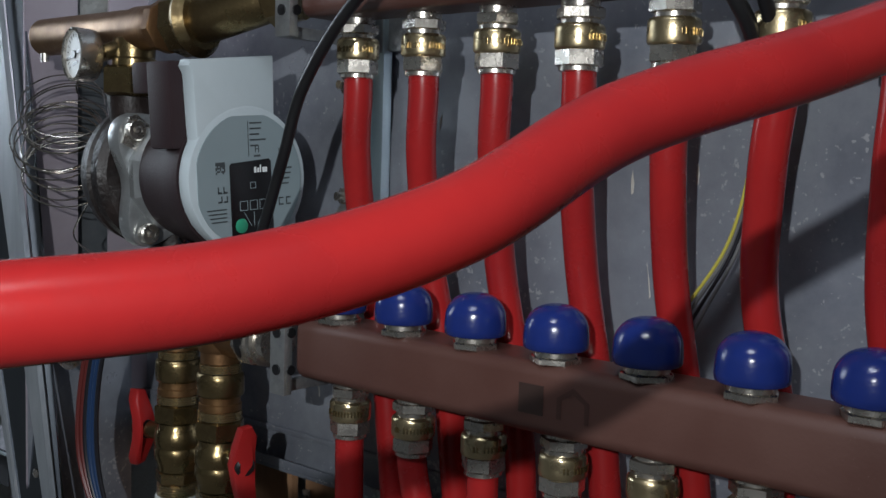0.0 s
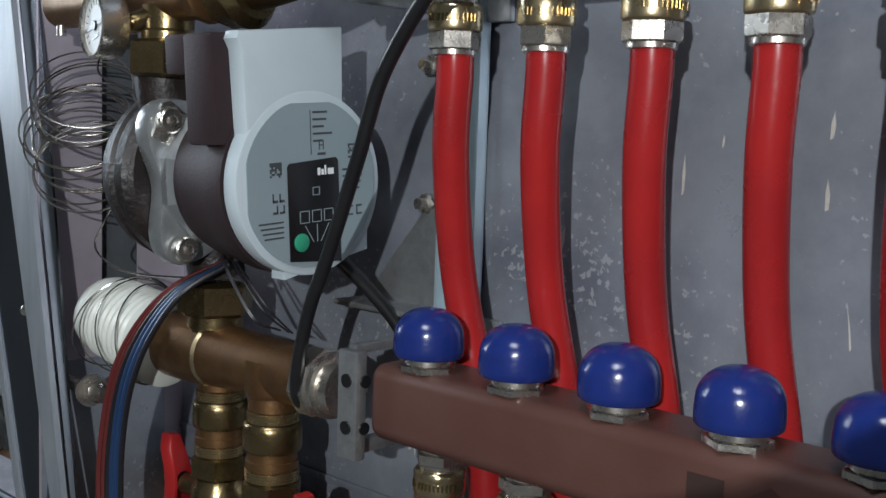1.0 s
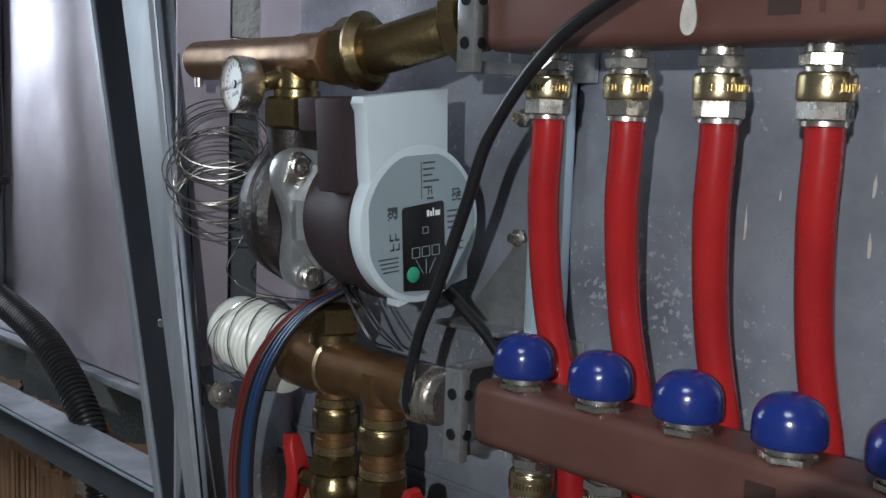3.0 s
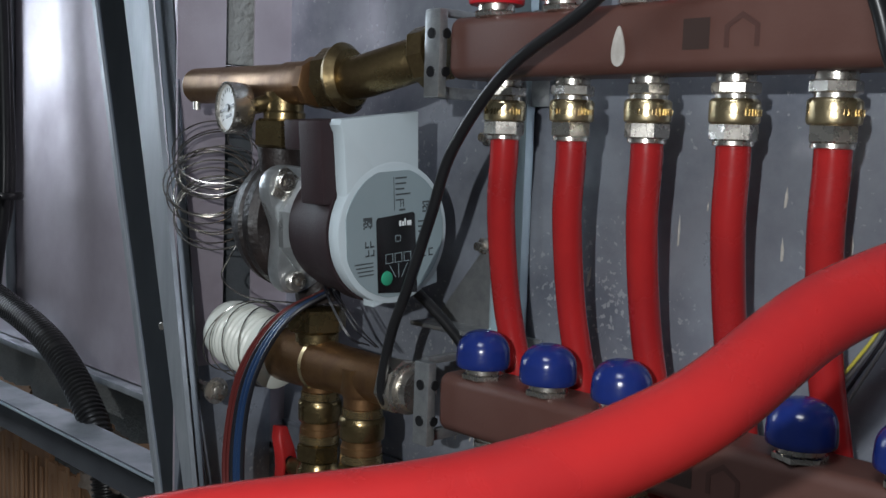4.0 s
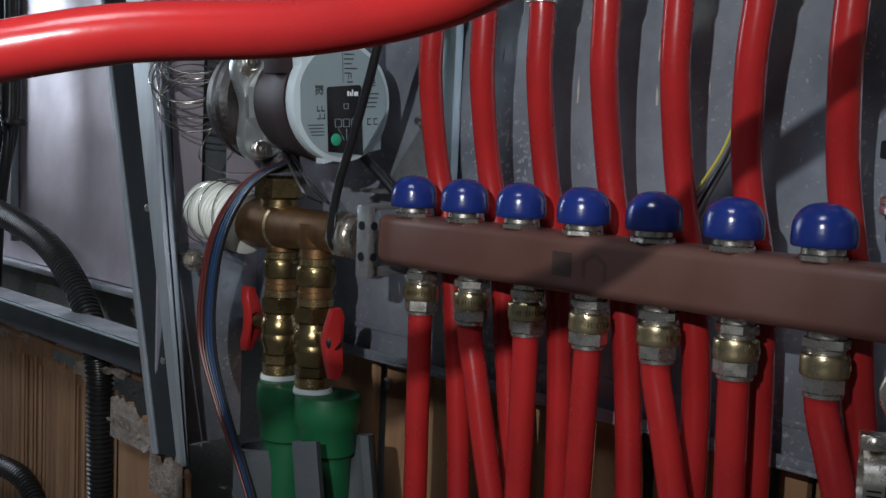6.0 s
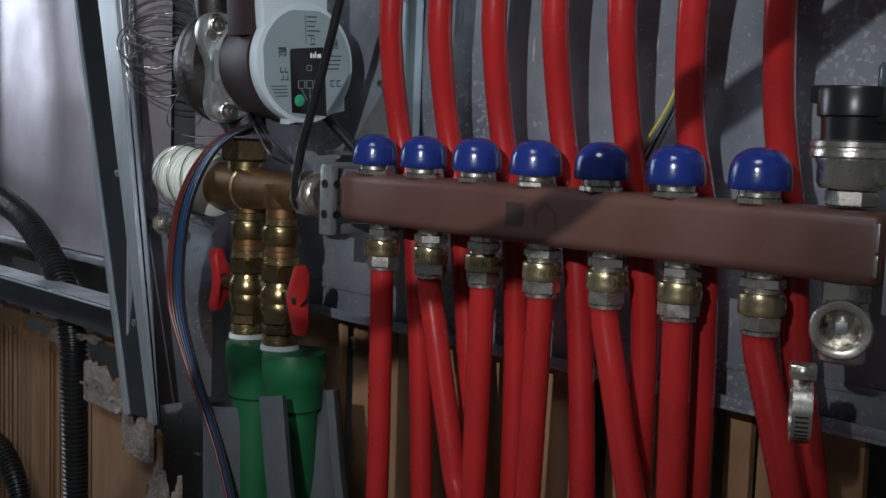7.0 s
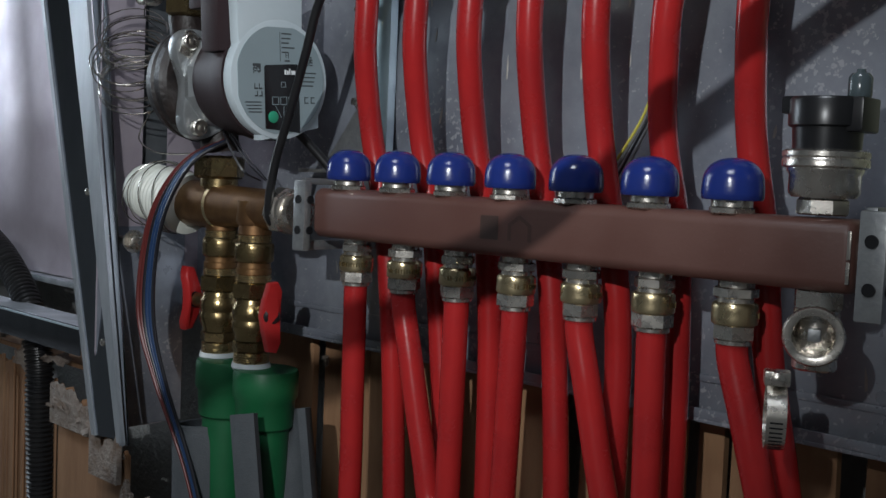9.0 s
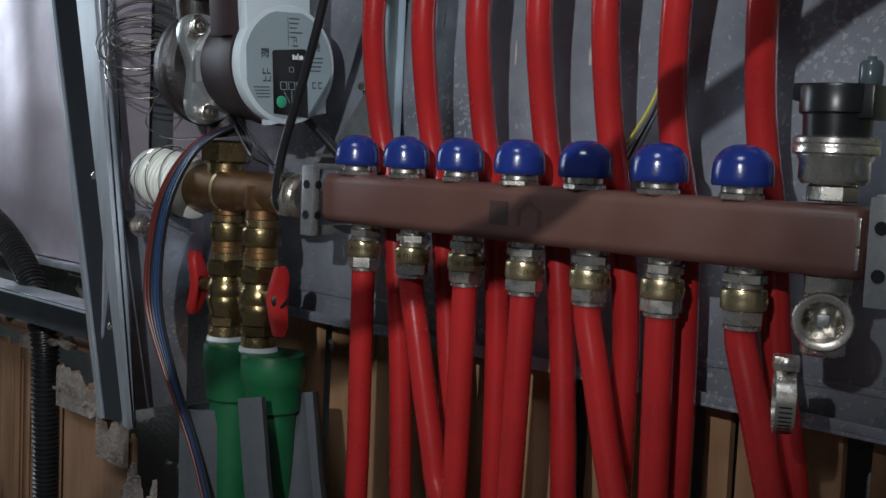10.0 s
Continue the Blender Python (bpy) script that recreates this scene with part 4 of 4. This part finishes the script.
def ball_valve(x, y, label, handle_side):
    ob = thing("ball_valve", pose(x, y, -0.040), label, "valve", "ball valves")
    def threads(z0, z1, r, n=4):
        rows = []
        for k in range(n):
            z = z0 + (z1 - z0) * k / n
            step = (z1 - z0) / n
            rows += [(r - 0.0009, z), (r, z + 0.35 * step), (r, z + 0.6 * step), (r - 0.0009, z + 0.95 * step)]
        return turned(*rows, segs=32)

    part("neck", turned((0.0128, 0.006), (0.0128, -0.004), (0.0120, -0.0045), segs=32), COPPERISH, ob)
    part("upper_thread", threads(-0.0045, -0.0105, 0.0136), BRASS, ob, "bright machined thread")
    part("top_nut", turned((0.0138, -0.0105), (0.0150, -0.0118), (0.0153, -0.014), (0.0153, -0.0235), (0.0148, -0.0250), (0.0136, -0.0258), segs=40), OLDBRASS, ob)
    part("sleeve", turned((0.0130, -0.0258), (0.0130, -0.0300), (0.0138, -0.0306), (0.0138, -0.0345), (0.0130, -0.0352), segs=36), COPPERISH, ob)
    part("middle_thread", threads(-0.0352, -0.0412, 0.0142), BRASS, ob, "bright machined thread")
    part("union_nut", hexnut(0.0163, -0.0545, -0.0412, 6, 14, 0.0012), OLDBRASS, ob)
    part("body", turned((0.0136, -0.0545), (0.0140, -0.0580), (0.0155, -0.0605), (0.0160, -0.0650), (0.0160, -0.0690), (0.0154, -0.0700), (0.0154, -0.0715), (0.0160, -0.0725), (0.0158, -0.0780), (0.0140, -0.0830), (0.0136, -0.0870), segs=40), OLDBRASS, ob)
    part("lower_nut", hexnut(0.0155, -0.0960, -0.0870, 6, 40, 0.0012), OLDBRASS, ob)
    part("lower_thread", threads(-0.0960, -0.1050, 0.0140, 5), BRASS, ob, "bright machined thread")
    part("tape", turned((0.0142, -0.1100), (0.0155, -0.1080), (0.0147, -0.1045), segs=30), PRINTWHITE, ob, "white sealing tape")
    s = handle_side
    part("stem", moved(turned((0.006, 0.012), (0.006, 0.026), segs=18), Matrix.Translation((0, 0, -0.064)) @ pose(0, 0, 0, 0, 90 * s, -12 * s)), OLDBRASS, ob)
    wing = [(-0.0055, -0.026), (0.001, -0.027), (0.006, -0.020), (0.0075, -0.008), (0.0085, 0.0), (0.0075, 0.008), (0.006, 0.020), (0.001, 0.027), (-0.0055, 0.026), (-0.0065, 0.012), (-0.0075, 0.0), (-0.0065, -0.012)]
    bm = slab(wing, "x", 0.0255, 0.0345, 0.002)
    for v in bm.verts:
        v.co.x += 0.010 * (abs(v.co.z) / 0.027) ** 1.5
    h = part("handle", moved(bm, Matrix.Translation((0, 0, -0.064)) @ pose(0, 0, 0, 0, 0, -12 if s > 0 else 192)), REDHANDLE, ob, "red butterfly handle", 50)
    part("cap", moved(turned((0.0065, 0.028), (0.0065, 0.0365), (0.005, 0.038), segs=24), Matrix.Translation((0, 0, -0.064)) @ pose(0, 0, 0, 0, 90 * s, -12 * s)), BLACK, h, "black screw cap")
    return ob


REDHANDLE = mat("red_handle", (0.36, 0.016, 0.016), 0.4, second=(0.26, 0.012, 0.012), scale=60, bump=0.2)
ball_valve(-0.162, -0.002, "brass ball valve with a red handle above a green pipe", -1)
ball_valve(-0.108, -0.008, "brass ball valve with a red handle and black screw cap", 1)
link = thing("brass_branch", pose(-0.108, -0.008, -0.04), "brass branch joining valve body and ball valve", "pipe fitting")
part("branch", turned((0.0145, 0.022), (0.0148, 0.006), (0.0135, 0.003), segs=30), COPPERISH, link)

for x, lab in ((-0.148, "green plastic pipe with a thick coupling under the brass valve"), (-0.096, "green plastic pipe partly wrapped in grey foam")):
    ob = thing("green_pipe", pose(x, -0.002, -0.148), lab, "pipe", "green pipes")
    part("coupling", turned((0.0205, 0.0), (0.0245, -0.001), (0.0255, -0.004), (0.0255, -0.022), (0.0235, -0.025), (0.0225, -0.045), (0.0205, -0.047), segs=40), GREEN, ob)
    part("tube", turned((0.0195, -0.047), (0.0195, -0.45), segs=36), GREEN, ob)


def foam_sleeve(points, r, name_label, open_from, open_to):
    ob = thing("foam_sleeve", pose(*points[0]), name_label, "insulation", "foam sleeves")
    path = smooth_path(points, 6)
    bm = bmesh.new()
    loops = []
    for i, q in enumerate(path):
        d = (path[min(i + 1, len(path) - 1)] - path[max(i - 1, 0)]).normalized()
        s = d.cross(Vector((0, 1, 0))).normalized()
        u = s.cross(d)
        ring = []
        for rr, order in ((r, range(21)), (r - 0.007, range(20, -1, -1))):
            for k in order:
                a = math.radians(open_from + (open_to - open_from) * k / 20)
                ring.append(bm.verts.new(q + rr * (math.cos(a) * s + math.sin(a) * u)))
        loops.append(ring)
    n = len(loops[0])
    for a, b in zip(loops, loops[1:]):
        for k in range(n):
            bm.faces.new((a[k], a[(k + 1) % n], b[(k + 1) % n], b[k]))
    bm.faces.new(loops[0])
    bm.faces.new(loops[-1])
    at_world("sleeve", bm, FOAM, ob)
    return ob


foam_sleeve([(-0.078, -0.010, -0.178), (-0.066, -0.012, -0.23), (-0.052, -0.012, -0.32), (-0.05, -0.01, -0.58)], 0.031, "dark grey foam insulation sleeve slit open round the pipe", 20, 300)
foam_sleeve([(-0.170, -0.006, -0.205), (-0.166, -0.006, -0.26), (-0.163, -0.004, -0.58)], 0.029, "dark grey foam insulation sleeve round the pipe", 60, 330)

# ---- cables, wires and the capillary coil
ob = part("power_cable", tube([(0.20, -0.075, 0.32), (0.155, -0.055, 0.25), (0.105, -0.042, 0.205), (0.042, -0.040, 0.170), (-0.001, -0.036, 0.128), (-0.021, -0.033, 0.088), (-0.043, -0.029, 0.045), (-0.060, -0.026, 0.015), (-0.070, -0.024, -0.016), (-0.075, -0.018, -0.032), (-0.086, 0.0, -0.036)], 0.0033, 14, 10), CABLE)
tagged(ob, "black round power cable drooping in front of the pump", "cable", "cables")
ob = part("power_cable", tube([(-0.085, 0.0, 0.045), (-0.078, 0.018, 0.028), (-0.066, 0.034, 0.006), (-0.056, 0.044, -0.016), (-0.050, 0.052, -0.034)], 0.0036, 12, 8), CABLE)
tagged(ob, "short black cable from the pump's underside", "cable", "cables")
ob = part("power_cable", tube([(0.225, -0.04, 0.30), (0.226, -0.03, 0.215), (0.232, -0.026, 0.185), (0.238, -0.024, 0.165), (0.242, -0.010, 0.148), (0.236, 0.020, 0.125), (0.228, 0.036, 0.10)], 0.0036, 12, 8), CABLE)
tagged(ob, "black cable passing down in front of the upper manifold", "cable", "cables")
ob = part("power_cable", tube([(0.250, -0.03, 0.30), (0.248, -0.026, 0.215), (0.247, -0.0245, 0.185), (0.250, -0.02, 0.165), (0.246, 0.02, 0.13)], 0.0032, 12, 8), CABLE)
tagged(ob, "thin black cable hanging over the upper manifold", "cable", "cables")
flex = thing("wire_bundle", pose(0.21, 0.045, 0.05), "yellow, green and grey wires behind the red pipes", "wires")
for k, m in enumerate((WYELLOW, WGREY, WBLACK, WGREY)):
    d = 0.0035 * k
    at_world("wire", tube([(0.226 + d * 0.2, 0.036, 0.125), (0.220 + d * 0.4, 0.042, 0.085), (0.209 + d * 0.6, 0.046, 0.052), (0.190 + d, 0.046, 0.022), (0.172 + d * 1.5, 0.046, -0.004)], 0.0009, 8, 8), m, flex)

leads = thing("wire_bundle", pose(-0.2, -0.03, -0.06), "red, black and blue wires hanging over the thermostat head", "wires")
for k, (m, r) in enumerate(((WRED, 0.0019), (WRED, 0.0014), (WBLACK, 0.0018), (WBLUE, 0.0017), (WBLUE, 0.0017), (WBLACK, 0.0016))):
    d = 0.0042 * k
    at_world("wire", tube([(-0.142 + d * 0.2, -0.010, 0.030), (-0.163 + d * 0.6, -0.036, 0.012), (-0.190 + d * 0.9, -0.046, -0.022), (-0.208 + d, -0.047, -0.065), (-0.213 + d * 1.1, -0.046, -0.12), (-0.192 + d * 0.8, -0.042, -0.17), (-0.155 + d * 0.5, -0.034, -0.24), (-0.12 + d * 0.5, -0.03, -0.33)], r, 8, 8), m, leads)
rw = random.Random(21)
for k in range(4):
    a = rw.uniform(-1, 1)
    at_world("fine_wire", tube([(-0.135 + 0.004 * a, -0.006, 0.020), (-0.120 + 0.010 * a, -0.028, 0.030 + 0.006 * rw.random()), (-0.098 + 0.008 * a, -0.026, 0.010 + 0.006 * a), (-0.096 + 0.008 * a, -0.010, -0.002)], 0.0005, 6, 6), WBLACK, leads)

coil = thing("capillary_coil", pose(-0.265, -0.030, 0.09), "loose coil of thin shiny capillary tube", "wire coil")
rc = random.Random(8)
pts = []
turns = 13
for i in range(turns * 20):
    a = 2 * math.pi * i / 20
    f = i / (turns * 20)
    w = math.sin(i * 0.061) * 0.003
    side, deep = (0.029 + w) * math.cos(a) + 0.004 * math.sin(f * 9), 0.018 * math.sin(a)
    pts.append((-0.262 + 0.68 * side - 0.73 * deep, -0.030 + 0.73 * side + 0.68 * deep, 0.119 - 0.050 * f + (0.020 + w) * math.sin(a) + 0.003 * math.sin(f * 40)))
at_world("coil", tube(pts, 0.00058, 5, 2), WIRE, coil)
at_world("tail", tube([pts[-1], (-0.235, -0.03, 0.045), (-0.244, -0.032, 0.028), (-0.225, -0.03, 0.018), (-0.200, -0.025, 0.016), (-0.165, -0.02, 0.018)], 0.0006, 6, 8), WIRE, coil)
at_world("tail", tube([pts[0], (-0.215, -0.045, 0.125), (-0.212, -0.046, 0.137), (-0.205, -0.042, 0.145)], 0.0006, 6, 8), WIRE, coil)
